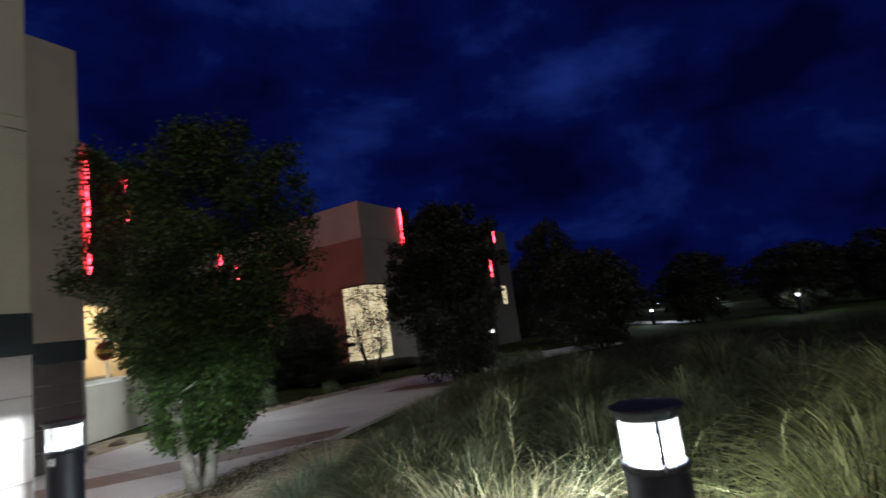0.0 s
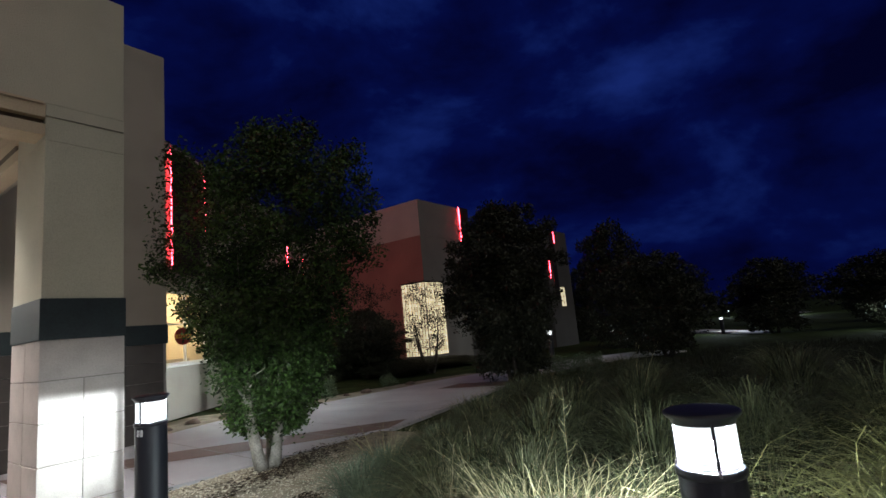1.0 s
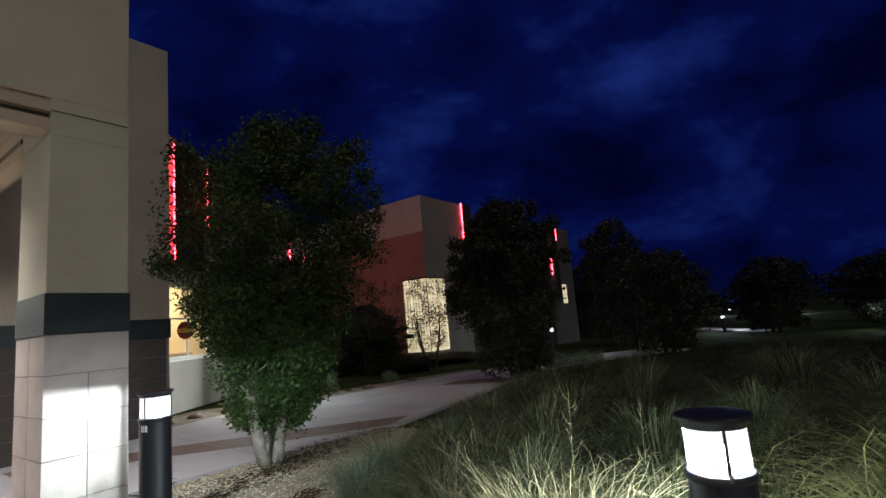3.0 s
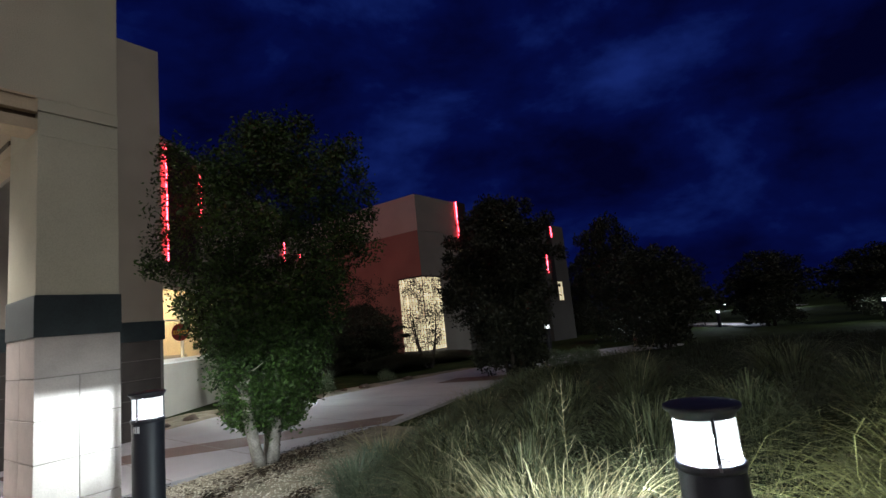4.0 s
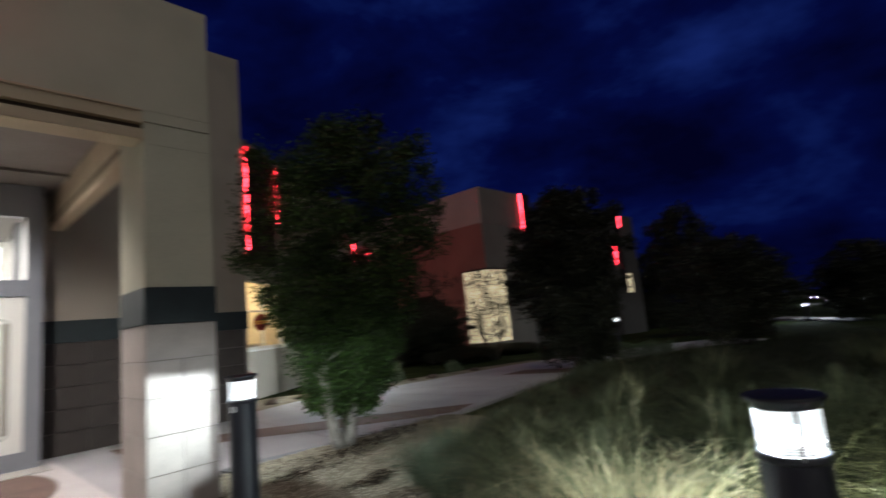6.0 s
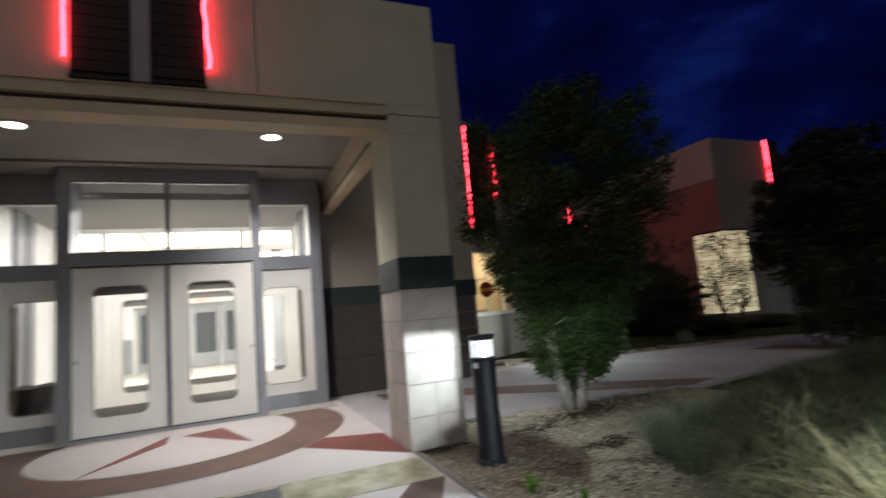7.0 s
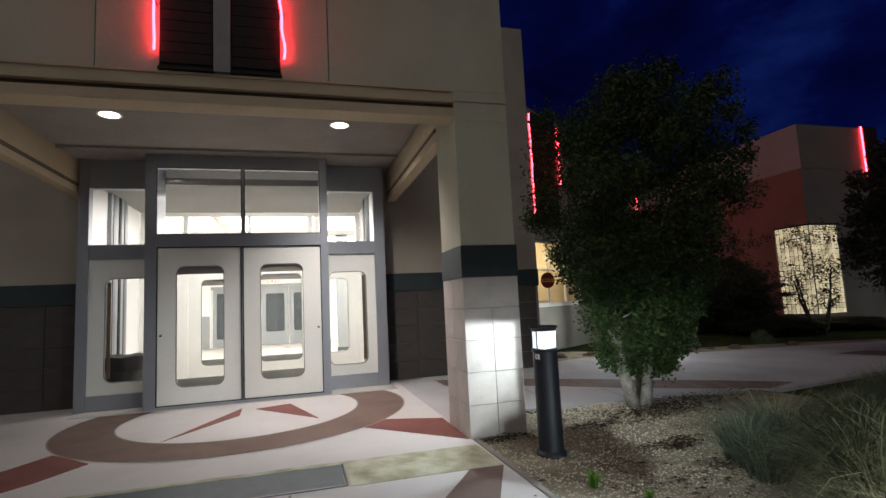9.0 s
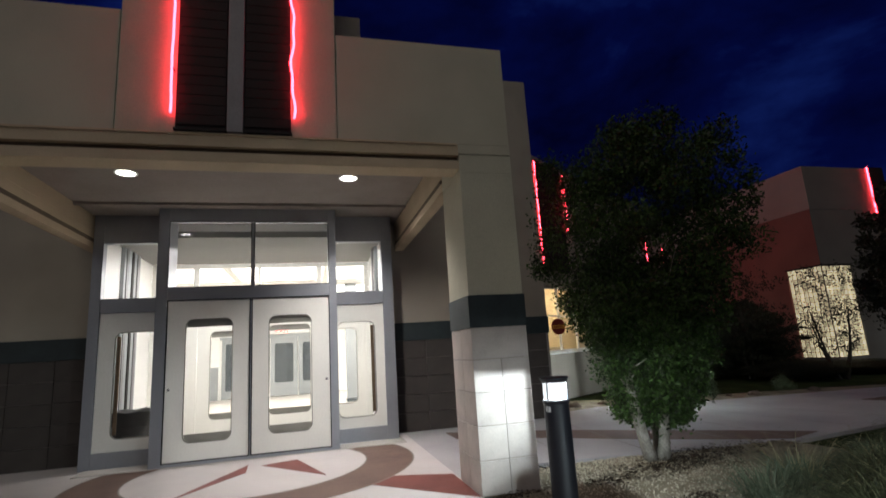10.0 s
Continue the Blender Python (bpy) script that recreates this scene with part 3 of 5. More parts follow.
for name, x0, x1 in (("right", -0.16, WR), ("left", -9.0, -4.575)):
    setting(f"wall_band_{name}", box(x0 - 0.004, WY - 0.012, ZB0, x1 + 0.012, WY + 0.3, ZB1, 0.005), TEAL, "dark teal tile band round the building", "wall")
    setting(f"wall_base_{name}", box(x0, WY + 0.012, -0.05, x1 - 0.01, WY + 0.28, ZB0), MORTAR, "mortar bed of the masonry base, its blocks darkened as if unlit", "wall")
setting("roof_main", box(-9, WY + 0.302, 6.5, WR - 0.302, 5.75, 6.6), STUCCO_DARK, "flat roof of the main building", "roof")

# ---- entrance doors and vestibule ----
DY, SY = 3.27, 3.70
setting("floor_threshold", box(-4.50, DY - 0.03, -0.02, -0.10, 6.3, 0.012), FLOORTILE, "polished pale vestibule floor", "floor")
frame_t = thing("entrance_frame", "anodised aluminium frame of the entrance doors and sidelights", "door frame", "", "structure")
for x0, x1 in ((-3.61, -3.46), (-1.205, -1.09)):
    part("post", box(x0, DY - 0.02, 0.0, x1, SY + 0.05, 3.62, 0.006), ALU, frame_t)
for x0, x1 in ((-4.58, -4.44), (-0.325, -0.15)):
    part("post", box(x0, SY - 0.04, 0.0, x1, SY + 0.10, 3.62, 0.006), ALU, frame_t)
part("rail", box(-3.46, DY - 0.02, 2.255, -1.205, DY + 0.10, 2.445, 0.006), ALU, frame_t)
part("rail", box(-3.46, DY - 0.02, 3.42, -1.205, DY + 0.10, 3.62, 0.006), ALU, frame_t)
part("mullion", box(-2.335, DY - 0.01, 2.445, -2.29, DY + 0.09, 3.42, 0.004), ALU, frame_t)
part("threshold", box(-3.46, DY - 0.02, 0.0, -1.205, DY + 0.10, 0.055, 0.005), ALU, frame_t)
for x0, x1 in ((-4.44, -3.61), (-1.09, -0.325)):
    part("rail", box(x0, SY - 0.03, 2.15, x1, SY + 0.09, 2.36, 0.006), ALU, frame_t)
    part("rail", box(x0, SY - 0.03, 3.19, x1, SY + 0.09, 3.62, 0.006), ALU, frame_t)
    part("rail", box(x0, SY - 0.03, 0.0, x1, SY + 0.09, 0.22, 0.006), ALU, frame_t)


def sheet(x0, y, z0, x1, z1):
    b = bmesh.new()
    b.faces.new([b.verts.new(v) for v in ((x0, y, z0), (x1, y, z0), (x1, y, z1), (x0, y, z1))])
    return b


def pane(name, x0, y, z0, x1, z1, label, parent=None):
    o = part(name, sheet(x0, y, z0, x1, z1), GLASS, parent, label)
    o.visible_shadow = False
    if parent is None:
        tagged(o, label, "window", "", "structure")
    return o


pane("window_transom_1", -3.46, DY + 0.035, 2.445, -2.335, 3.42, "clear transom pane over the doors")
pane("window_transom_2", -2.29, DY + 0.035, 2.445, -1.205, 3.42, "clear transom pane over the doors")
pane("window_transom_3", -4.44, SY + 0.03, 2.36, -3.61, 3.19, "clear transom pane over the sidelight")
pane("window_transom_4", -1.09, SY + 0.03, 2.36, -0.325, 3.19, "clear transom pane over the sidelight")


def door_leaf(name, x0, x1, y, z0, z1, hole, label, group, caps=True, side=0, handle=0):
    t = thing(name, label, "door", group, "structure")
    leaf = part("leaf", leaf_with_window(x0, z0, x1, z1, (*hole, 0.11), 0.05), WHITE, t, "white painted leaf")
    leaf.location.y = y
    hx0, hz0, hx1, hz1 = hole
    g = pane("pane", hx0 - 0.01, y + 0.022, hz0 - 0.01, hx1 + 0.01, hz1 + 0.01, "", t)
    ring_o, ring_i = rounded(hx0, hz0, hx1, hz1, 0.11), rounded(hx0 + 0.012, hz0 + 0.012, hx1 - 0.012, hz1 - 0.012, 0.10)
    b = bmesh.new()
    vs = [[b.verts.new((x, yy, z)) for x, z in ring] for ring, yy in ((ring_o, -0.004), (ring_i, -0.004), (ring_i, 0.02))]
    n = len(ring_o)
    for a, c in zip(vs, vs[1:]):
        for i in range(n):
            b.faces.new((a[i], a[(i + 1) % n], c[(i + 1) % n], c[i]))
    gasket = part("gasket", b, GREYCAP, t, "grey rubber gasket")
    gasket.location.y = y
    if caps:
        for zz0, zz1 in ((hz1 - 0.115, hz1 - 0.004), (hz0 + 0.004, hz0 + 0.115)):
            outline = [(px, pz) for px, pz in rounded(hx0 + 0.014, hz0 + 0.004, hx1 - 0.014, hz1 - 0.004, 0.10)]
            keep = [(min(max(px, hx0), hx1), min(max(pz, zz0), zz1)) for px, pz in outline if zz0 - 1e-4 <= pz <= zz1 + 1e-4]
            if zz0 > (hz0 + hz1) / 2:
                keep = [(hx1 - 0.014, zz0)] + keep + [(hx0 + 0.014, zz0)]
            else:
                keep = keep[:len(keep) // 2] + keep[len(keep) // 2:]
                keep = [(hx0 + 0.014, zz1)] + keep + [(hx1 - 0.014, zz1)]
            b = bmesh.new()
            fr = [b.verts.new((px, 0.032, pz)) for px, pz in keep]
            bk = [b.verts.new((px, 0.046, pz)) for px, pz in keep]
            b.faces.new(fr)
            b.faces.new(bk[::-1])
            for i in range(len(keep)):
                j = (i + 1) % len(keep)
                b.faces.new((fr[i], fr[j], bk[j], bk[i]))
            bmesh.ops.recalc_face_normals(b, faces=b.faces)
            cap = part("cap", b, GREYCAP, t, "grey end cap of the window")
            cap.location.y = y
    if side:
        xs_ = (hx0 + 0.02, hx0 + 0.07) if side < 0 else (hx1 - 0.07, hx1 - 0.02)
        part("stile", box(xs_[0], y + 0.03, hz0 + 0.06, xs_[1], y + 0.045, hz1 - 0.06, 0.004), BRONZE, t, "bronze stile behind the glass")
    if handle:
        hx = x1 - 0.05 if handle > 0 else x0 + 0.05
        part("lock", lathe([(0.018, 0), (0.018, 0.012), (0.012, 0.016)], 16), GREY_TRIM, t, "small metal lock").matrix_local = pose(hx, y, 1.02, 90, 0, 0)
    return t


door_leaf("door_1", -3.45, -2.345, DY, 0.06, 2.25, (-3.21, 0.29, -2.575, 1.985), "white double-door leaf with a tall round-cornered window", "entrance doors", handle=-1)
door_leaf("door_2", -2.315, -1.21, DY, 0.06, 2.25, (-2.085, 0.31, -1.47, 1.99), "white double-door leaf with a tall round-cornered window", "entrance doors", handle=1)
part("astragal", box(-2.345, DY - 0.008, 0.06, -2.315, DY + 0.05, 2.25, 0.003), ALU, frame_t)
door_leaf("window_sidelight_1", -4.44, -3.50, SY, 0.22, 2.15, (-4.23, 0.38, -3.58, 1.87), "white fixed sidelight panel with a round-cornered window", "sidelights", caps=False, side=-1)
door_leaf("window_sidelight_2", -1.2, -0.325, SY, 0.22, 2.15, (-1.08, 0.38, -0.47, 1.87), "white fixed sidelight panel with a round-cornered window", "sidelights", caps=False, side=1)

# black strips laid on the frame draw the shadow gaps round each leaf
for x0, x1 in ((-3.45, -2.345), (-2.315, -1.21)):
    for gap_strip in (box(x0 - 0.006, DY - 0.021, 0.052, x0 + 0.006, DY - 0.001, 2.262), box(x1 - 0.006, DY - 0.021, 0.052, x1 + 0.006, DY - 0.001, 2.262),
                 box(x0 + 0.006, DY - 0.021, 2.246, x1 - 0.006, DY - 0.001, 2.262), box(x0 + 0.006, DY - 0.021, 0.052, x1 - 0.006, DY - 0.001, 0.064)):
        part("gap_strip", gap_strip, GAPBLACK, frame_t, "thin black strip drawn for the shadow gap round the door")
for x0, x1 in ((-3.46, -2.335), (-2.29, -1.205)):
    for bead in (box(x0, DY - 0.022, 2.440, x1, DY - 0.012, 2.450), box(x0, DY - 0.022, 3.414, x1, DY - 0.012, 3.424),
                 box(x0 - 0.004, DY - 0.022, 2.450, x0 + 0.005, DY - 0.012, 3.414), box(x1 - 0.005, DY - 0.022, 2.450, x1 + 0.004, DY - 0.012, 3.414)):
        part("bead", bead, GAPBLACK, frame_t, "thin black glazing bead")

# vestibule: side walls, ceiling, inner doors
VY = 6.2
setting("wall_vestibule_1", box(-4.56, SY + 0.10, 0.0, -4.46, VY, 3.74), INNER, "white vestibule side wall", "wall")
setting("wall_vestibule_2", box(-0.27, SY + 0.10, 0.0, -0.165, VY, 3.74), INNER, "white vestibule side wall", "wall")
setting("ceiling_vestibule", box(-4.50, SY + 0.10, 3.30, -0.15, VY, 3.4), VCEIL, "vestibule ceiling, greyed as if unlit", "ceiling")
setting("wall_header", box(-4.44, SY + 0.10, 3.40, -0.15, SY + 0.3, 3.74), INNER, "white bulkhead over the vestibule", "wall")
inner_t = thing("inner_frame", "pale aluminium frame of the inner vestibule doors", "door frame", "", "structure")
for x0, x1 in ((-4.46, -4.38), (-3.72, -3.62), (-1.35, -1.25), (-0.36, -0.27)):
    part("post", box(x0, VY, 0.0, x1, VY + 0.1, 3.30, 0.005), WHITE, inner_t)
for z0, z1 in ((2.2, 2.36), (3.22, 3.30)):
    part("rail", box(-4.46, VY + 0.002, z0, -0.27, VY + 0.098, z1, 0.005), WHITE, inner_t)
part("mullion", box(-2.515, VY, 2.36, -2.455, VY + 0.1, 3.22, 0.004), WHITE, inner_t)
door_leaf("door_inner_1", -3.62, -2.49, VY + 0.02, 0.02, 2.2, (-3.39, 0.29, -2.73, 1.96), "white inner double-door leaf with a round-cornered window", "inner doors", handle=1)
door_leaf("door_inner_2", -2.475, -1.35, VY + 0.02, 0.02, 2.2, (-2.30, 0.29, -1.49, 2.04), "white inner double-door leaf with a round-cornered window", "inner doors", handle=-1)
door_leaf("window_inner_1", -4.38, -3.72, VY + 0.02, 0.02, 2.2, (-4.25, 0.38, -3.86, 1.87), "white inner sidelight with a round-cornered window", "inner sidelights", caps=False)
door_leaf("window_inner_2", -1.25, -0.36, VY + 0.02, 0.02, 2.2, (-1.0, 0.38, -0.55, 1.9), "white inner sidelight with a round-cornered window", "inner sidelights", caps=False)

# grey aluminium pilasters on the side walls
for x0, x1, y0, y1 in ((-4.458, -4.40, 4.45, 5.25), (-0.33, -0.272, 4.55, 5.05)):
    t = thing("pilaster", "grey aluminium pilaster on the vestibule side wall", "pilaster", "", "structure")
    part("face_plate", box(x0, y0, 0.012, x1, y1, 3.298, 0.004), GREYDOOR, t)
    for k in range(3):
        yy = y0 + (y1 - y0) * (k + 0.5) / 3
        xa = x1 if x0 < -2 else x0
        part("cover_strip", box(xa - 0.012, yy - 0.05, 0.014, xa + 0.012, yy + 0.05, 3.29, 0.003), DARK_PANEL if k == 1 else GREY_TRIM, t)

# lobby
t = thing("lobby_column", "slim grey column in the lobby", "column", at=(-0.28, 11.15, 0.011))
part("shaft", box(-0.17, -0.15, 0.1, 0.17, 0.15, 3.489, 0.012), GREYDOOR, t)
part("base", box(-0.19, -0.17, 0.0, 0.19, 0.17, 0.1, 0.01), GRATE, t, "dark base")
setting("trim_wainscot", box(-7.49, 15.95, 0.011, -4.78, 15.998, 1.19, 0.004), GREYDOOR, "grey wainscot panel along the end wall", "wainscot")
t = thing("far_door", "dark glazed single door at the lobby's far end", "door", at=(-4.2, 15.9, 0.011))
part("leaf", leaf_with_window(-0.45, 0.02, 0.45, 2.15, (-0.33, 0.3, 0.33, 2.0, 0.06), 0.05), GREYDOOR, t)
part("pane", box(-0.34, 0.055, 0.29, 0.34, 0.07, 2.01), GRATE, t, "dark night-facing glass")
part("frame", box(-0.53, -0.02, 2.15, 0.53, 0.09, 2.25, 0.005), GREYDOOR, t)
setting("floor_lobby", box(-7.5, 6.3, -0.02, 3.0, 16.0, 0.011), FLOORTILE, "polished pale lobby floor", "floor")
setting("ceiling_lobby", box(-7.5, 6.3, 3.5, 3.0, 16.0, 3.6), INNER, "white lobby ceiling", "ceiling")
setting("wall_lobby_back", box(-7.5, 16.0, 0.0, 3.0, 16.2, 3.6), INNER, "white lobby end wall", "wall")
setting("wall_lobby_left", box(-7.7, 6.3, 0.0, -7.5, 16.2, 3.6), INNER, "white lobby side wall", "wall")
setting("wall_lobby_right", box(2.5 - 0.005, 9.01, 0.0, 2.7, 16.0, 3.6), INNER, "white lobby side wall", "wall")
setting("wall_lobby_right_near", box(2.3, 6.3, 0.0, 2.49, 9.0, 3.6), INNER, "white lobby side wall", "wall")
for x0, x1 in ((-7.5, -4.51), (-0.14, 2.3)):
    setting("wall_lobby_front", box(x0, 6.2, 0.0, x1, 6.3, 3.6), INNER, "white wall beside the inner doors", "wall")
setting("pavement_lobby_inlay", slab([(-2.2 + 1.5 * math.cos(a / 16 * math.pi), 9.2 + 1.3 * math.sin(a / 16 * math.pi)) for a in range(32)], 0.0, 0.015), BROWN_PAVE, "brown disc inlaid in the lobby floor", "floor")
# added fill light, hidden behind the header; the vestibule has no fixture
lamp("vestibule_fill", "AREA", look((-2.3, 4.55, 3.28), (-2.3, 5.2, 0)), VESTIBULE_W, (1.0, 0.98, 0.96), size=(3.0, 0.5))
for x, y in ((-4.5, 8.5), (-2.2, 8.5), (0.2, 8.5), (-4.5, 12.5), (-2.2, 12.5), (0.2, 12.5)):
    t = thing("ceiling_panel_light", "white lit panel light in the lobby ceiling", "ceiling light", "lobby lights", at=(x, y, 3.5))
    part("frame", box(-1.09, -1.34, -0.02, 1.09, 1.34, -0.001, 0.004), WHITE, t)
    part("diffuser", box(-1.05, -1.3, -0.026, 1.05, 1.3, -0.021), TUBE, t, "glowing diffuser")
lamp("lobby_lamp", "AREA", look((-2.2, 10.0, 3.44), (-2.2, 10.0, 0)), LOBBY_W, (1.0, 0.98, 0.94), size=(6.0, 6.0))
far_t = thing("far_doors", "grey glazed double doors at the lobby's far end", "door", at=(-1.95, 15.9, 0))
for s in (-1, 1):
    b = leaf_with_window(-1.0 if s < 0 else 0.02, 0.02, -0.02 if s < 0 else 1.0, 2.15, (-0.85 if s < 0 else 0.17, 0.5, -0.17 if s < 0 else 0.85, 1.95, 0.08), 0.05)
    part("leaf", b, GREYDOOR, far_t)
    part("pane", box(-0.86 if s < 0 else 0.16, 0.055, 0.49, -0.16 if s < 0 else 0.86, 0.07, 1.96), GRATE, far_t, "dark night-facing glass")
part("frame", box(-1.1, -0.02, 2.15, 1.1, 0.09, 2.3, 0.005), GREYDOOR, far_t)
t = thing("exit_sign", "lit red exit sign above the far doors", "exit sign", at=(-2.5, 15.6, 2.39))
part("housing", box(-0.24, -0.03, -0.1, 0.24, 0.03, 0.1, 0.008), WHITE, t)
part("stem", rod([(0, 0, 0.1), (0, 0, 1.108)], [0.012, 0.012], 8), WHITE, t)
cv = bpy.data.curves.new("letters", "FONT")
cv.body, cv.size, cv.align_x, cv.align_y, cv.extrude = "EXIT", 0.25, "CENTER", "CENTER", 0.003
txt_ob = new("letters_curve", cv)
me = bpy.data.meshes.new_from_object(txt_ob.evaluated_get(bpy.context.evaluated_depsgraph_get()))
bpy.data.objects.remove(txt_ob)
me.materials.clear()
me.materials.append(EXIT_RED)
o = part("letters", None, None, t, "glowing red letters", mesh=me)
o.matrix_local = pose(0, -0.035, 0, 90, 0, 0)
t = thing("reception_counter", "grey-fronted reception counter with a white top", "counter", at=(-6.2, 11.0, 0))
part("front", box(-1.2, -0.3, 0.0, 1.2, 0.3, 1.0, 0.01), GREYDOOR, t)
part("top", box(-1.25, -0.35, 1.0, 1.25, 0.35, 1.05, 0.01), WHITE, t, "white worktop")
t = thing("reception_counter", "grey-fronted reception counter with a white top", "counter", at=(0.9, 10.5, 0))
part("front", box(-0.8, -0.3, 0.0, 0.8, 0.3, 1.0, 0.01), GREYDOOR, t)
part("top", box(-0.85, -0.35, 1.0, 0.85, 0.35, 1.05, 0.01), WHITE, t, "white worktop")
t = thing("waste_bin", "black waste bin with a flared bag rim in the vestibule", "waste bin", at=(-4.07, 4.12, 0.012))
part("body", lathe([(0.20, 0.0), (0.22, 0.02), (0.255, 0.62), (0.245, 0.64)], 28), BLACKBAG, t, "", True)
rim = []
b = bmesh.new()
for r, z in ((0.262, 0.50), (0.285, 0.60), (0.325, 0.69), (0.335, 0.715), (0.30, 0.72), (0.25, 0.66)):
    rim.append([b.verts.new(((r + 0.012 * math.sin(i * 2.1)) * math.cos(2 * math.pi * i / 30), (r + 0.012 * math.sin(i * 1.7)) * math.sin(2 * math.pi * i / 30), z + 0.012 * math.sin(i * 1.3))) for i in range(30)])
for a, c in zip(rim, rim[1:]):
    for i in range(30):
        b.faces.new((a[i], a[(i + 1) % 30], c[(i + 1) % 30], c[i]))
part("bag", b, BLACKBAG, t, "black bin liner folded over the rim", True)


# ---- bollards ----
def bollard(x, y, z, watts, marks=False, height=1.0):
    t = thing("bollard_light", "black round bollard light with a lit clear lens", "bollard light", "path bollards", at=(x, y, z))
    body = part("body", lathe([(0.125, -0.06), (0.125, 0.012), (0.108, 0.014), (0.105, 0.03), (0.105, 0.862), (0.103, 0.866), (0.06, 0.866)], 40), BLACK, t, "black powder-coated tube", True)
    part("collar", lathe([(0.1055, 0.838), (0.112, 0.844), (0.112, 0.862), (0.1, 0.868)], 40, cap=False), BLACK, t, "", True)
    prof = []
    for k in range(24):
        zz = 0.868 + k * 0.0068
        prof.append((0.098 + 0.0016 * (k % 2), zz))
    lens = part("lens", lathe(prof, 40, cap=False), LENS, t, "ribbed clear lens, lit", True)
    lens.visible_shadow = False
    for a in (86, 206, 326):
        ca, sa = math.cos(radians(a)), math.sin(radians(a))
        part("rib", rod([(0.102 * ca, 0.102 * sa, 0.862), (0.102 * ca, 0.102 * sa, 1.03)], [0.0055, 0.0055], 8), BLACK, t, "slim black rib")
        part("bolt", lathe([(0.006, 0), (0.006, 0.02), (0.002, 0.022)], 8), GREY_TRIM, t).matrix_local = pose(0.1085 * ca, 0.1085 * sa, 0.855)
    part("cap", lathe([(0.097, 1.010), (0.103, 1.010), (0.104, 1.020), (0.123, 1.038), (0.124, 1.048), (0.116, 1.052), (0.06, 1.055), (0.002, 1.056)], 40), BLACK, t, "flared black cap", True)
    steps = []
    for k in range(7):
        steps += [(0.088 - k * 0.009, 0.868 + k * 0.0015), (0.088 - k * 0.009, 0.872 + k * 0.0015)]
    part("louvre", lathe(steps, 40, cap=False), WHITE, t, "stepped white reflector rings")
    part("reflector", lathe([(0.03, 0.868), (0.034, 0.90), (0.03, 0.94), (0.002, 0.945)], 20), BULB, t, "bright lamp core", True)
    for k in range(4):
        zr = 0.872 + 0.009 * k
        part("lens_ring", lathe([(0.0998, zr), (0.1012, zr + 0.0012), (0.0998, zr + 0.0026)], 40, cap=False), GREY_TRIM, t, "thin grey ring round the lens foot", True)
    if marks:
        for k, (dx, w) in enumerate(((-0.034, 0.0035), (-0.020, 0.0035), (0.0, 0.0085))):
            a = math.pi * 1.18 + dx / 0.105
            o = part("mark", box(-0.0015, -w, -0.022, 0.0015, w, 0.022), WHITE_BAR, t, "small white marking")
            o.matrix_local = pose(0.1058 * math.cos(a), 0.1058 * math.sin(a), 0.80, 0, 0, math.degrees(a))
    t.scale.z = height
    lamp("bollard_lamp", "POINT", pose(x, y, z + 0.999 * height), watts, (0.80, 0.95, 1.0), radius=0.008)
    return t


def lens_material():
    m = bpy.data.materials.new("bollard_lens")
    m.use_nodes = True
    n, k = m.node_tree.nodes, m.node_tree.links
    n.clear()
    out, tr, em, mx = n.new("ShaderNodeOutputMaterial"), n.new("ShaderNodeBsdfTransparent"), n.new("ShaderNodeEmission"), n.new("ShaderNodeMixShader")
    em.inputs["Color"].default_value, em.inputs["Strength"].default_value = (0.9, 0.97, 1.0, 1), 2.4
    mx.inputs["Fac"].default_value = 0.34
    k.new(tr.outputs["BSDF"], mx.inputs[1])
    k.new(em.outputs["Emission"], mx.inputs[2])
    k.new(mx.outputs["Shader"], out.inputs["Surface"])
    return m


LENS = lens_material()
BULB = glowing("lamp_core", (0.92, 0.98, 1.0), 10.0)
bollard(0.50, -0.65, 0.0, BOLLARD_W * 0.86, True)
bollard(0.71, -4.30, -0.08, BOLLARD_W * 2.35)
bollard(5.2, 5.1, ground_z(5.2, 5.1) + 0.02, BOLLARD_W * 1.5)
bollard(18.0, 4.52, ground_z(18.0, 4.52), BOLLARD_W * 0.8, height=1.15)
for x, y, w in ((34.7, 0.85, 1.7), (89.9, 8.2, 2.0), (75.0, -1.3, 3.0), (28.0, -6.7, 0.8)):
    bollard(x, y, ground_z(x, y), BOLLARD_W * w)


# ---- far buildings ----
def glass_strip_wall(t, x0, y0, x1, y1, z0, z1, n, rows):
    """Lit glass-block panel between two plan points, as upright rows of blocks."""
    d = Vector((x1 - x0, y1 - y0, 0))
    L = d.length
    ang = math.degrees(math.atan2(d.y, d.x))
    w, h = L / n, (z1 - z0) / rows
    b = box(0.024, 0.0, 0.010, w - 0.024, 0.05, h - 0.010, 0.010)
    me = bpy.data.meshes.new("block")
    b.to_mesh(me), b.free(), me.materials.append(GLOWBLOCK)
    for i in range(n):
        for j in range(rows):
            o = part("block", None, None, t, mesh=me)
            o.matrix_local = Matrix.Translation((x0 + d.x * i / n, y0 + d.y * i / n, z0 + j * h)) @ pose(0, 0, 0, 0, 0, ang)
    bk = part("backing", box(0, 0.03, 0, L, 0.06, z1 - z0), DARKBARK, t, "dark mortar grid")
    bk.matrix_local = Matrix.Translation((x0, y0, z0)) @ pose(0, 0, 0, 0, 0, ang)


BX, BY, BZ = 16.68, 9.7, 7.36
far = thing("far_building", "angular stucco building with terracotta base and lit corner window", "building")
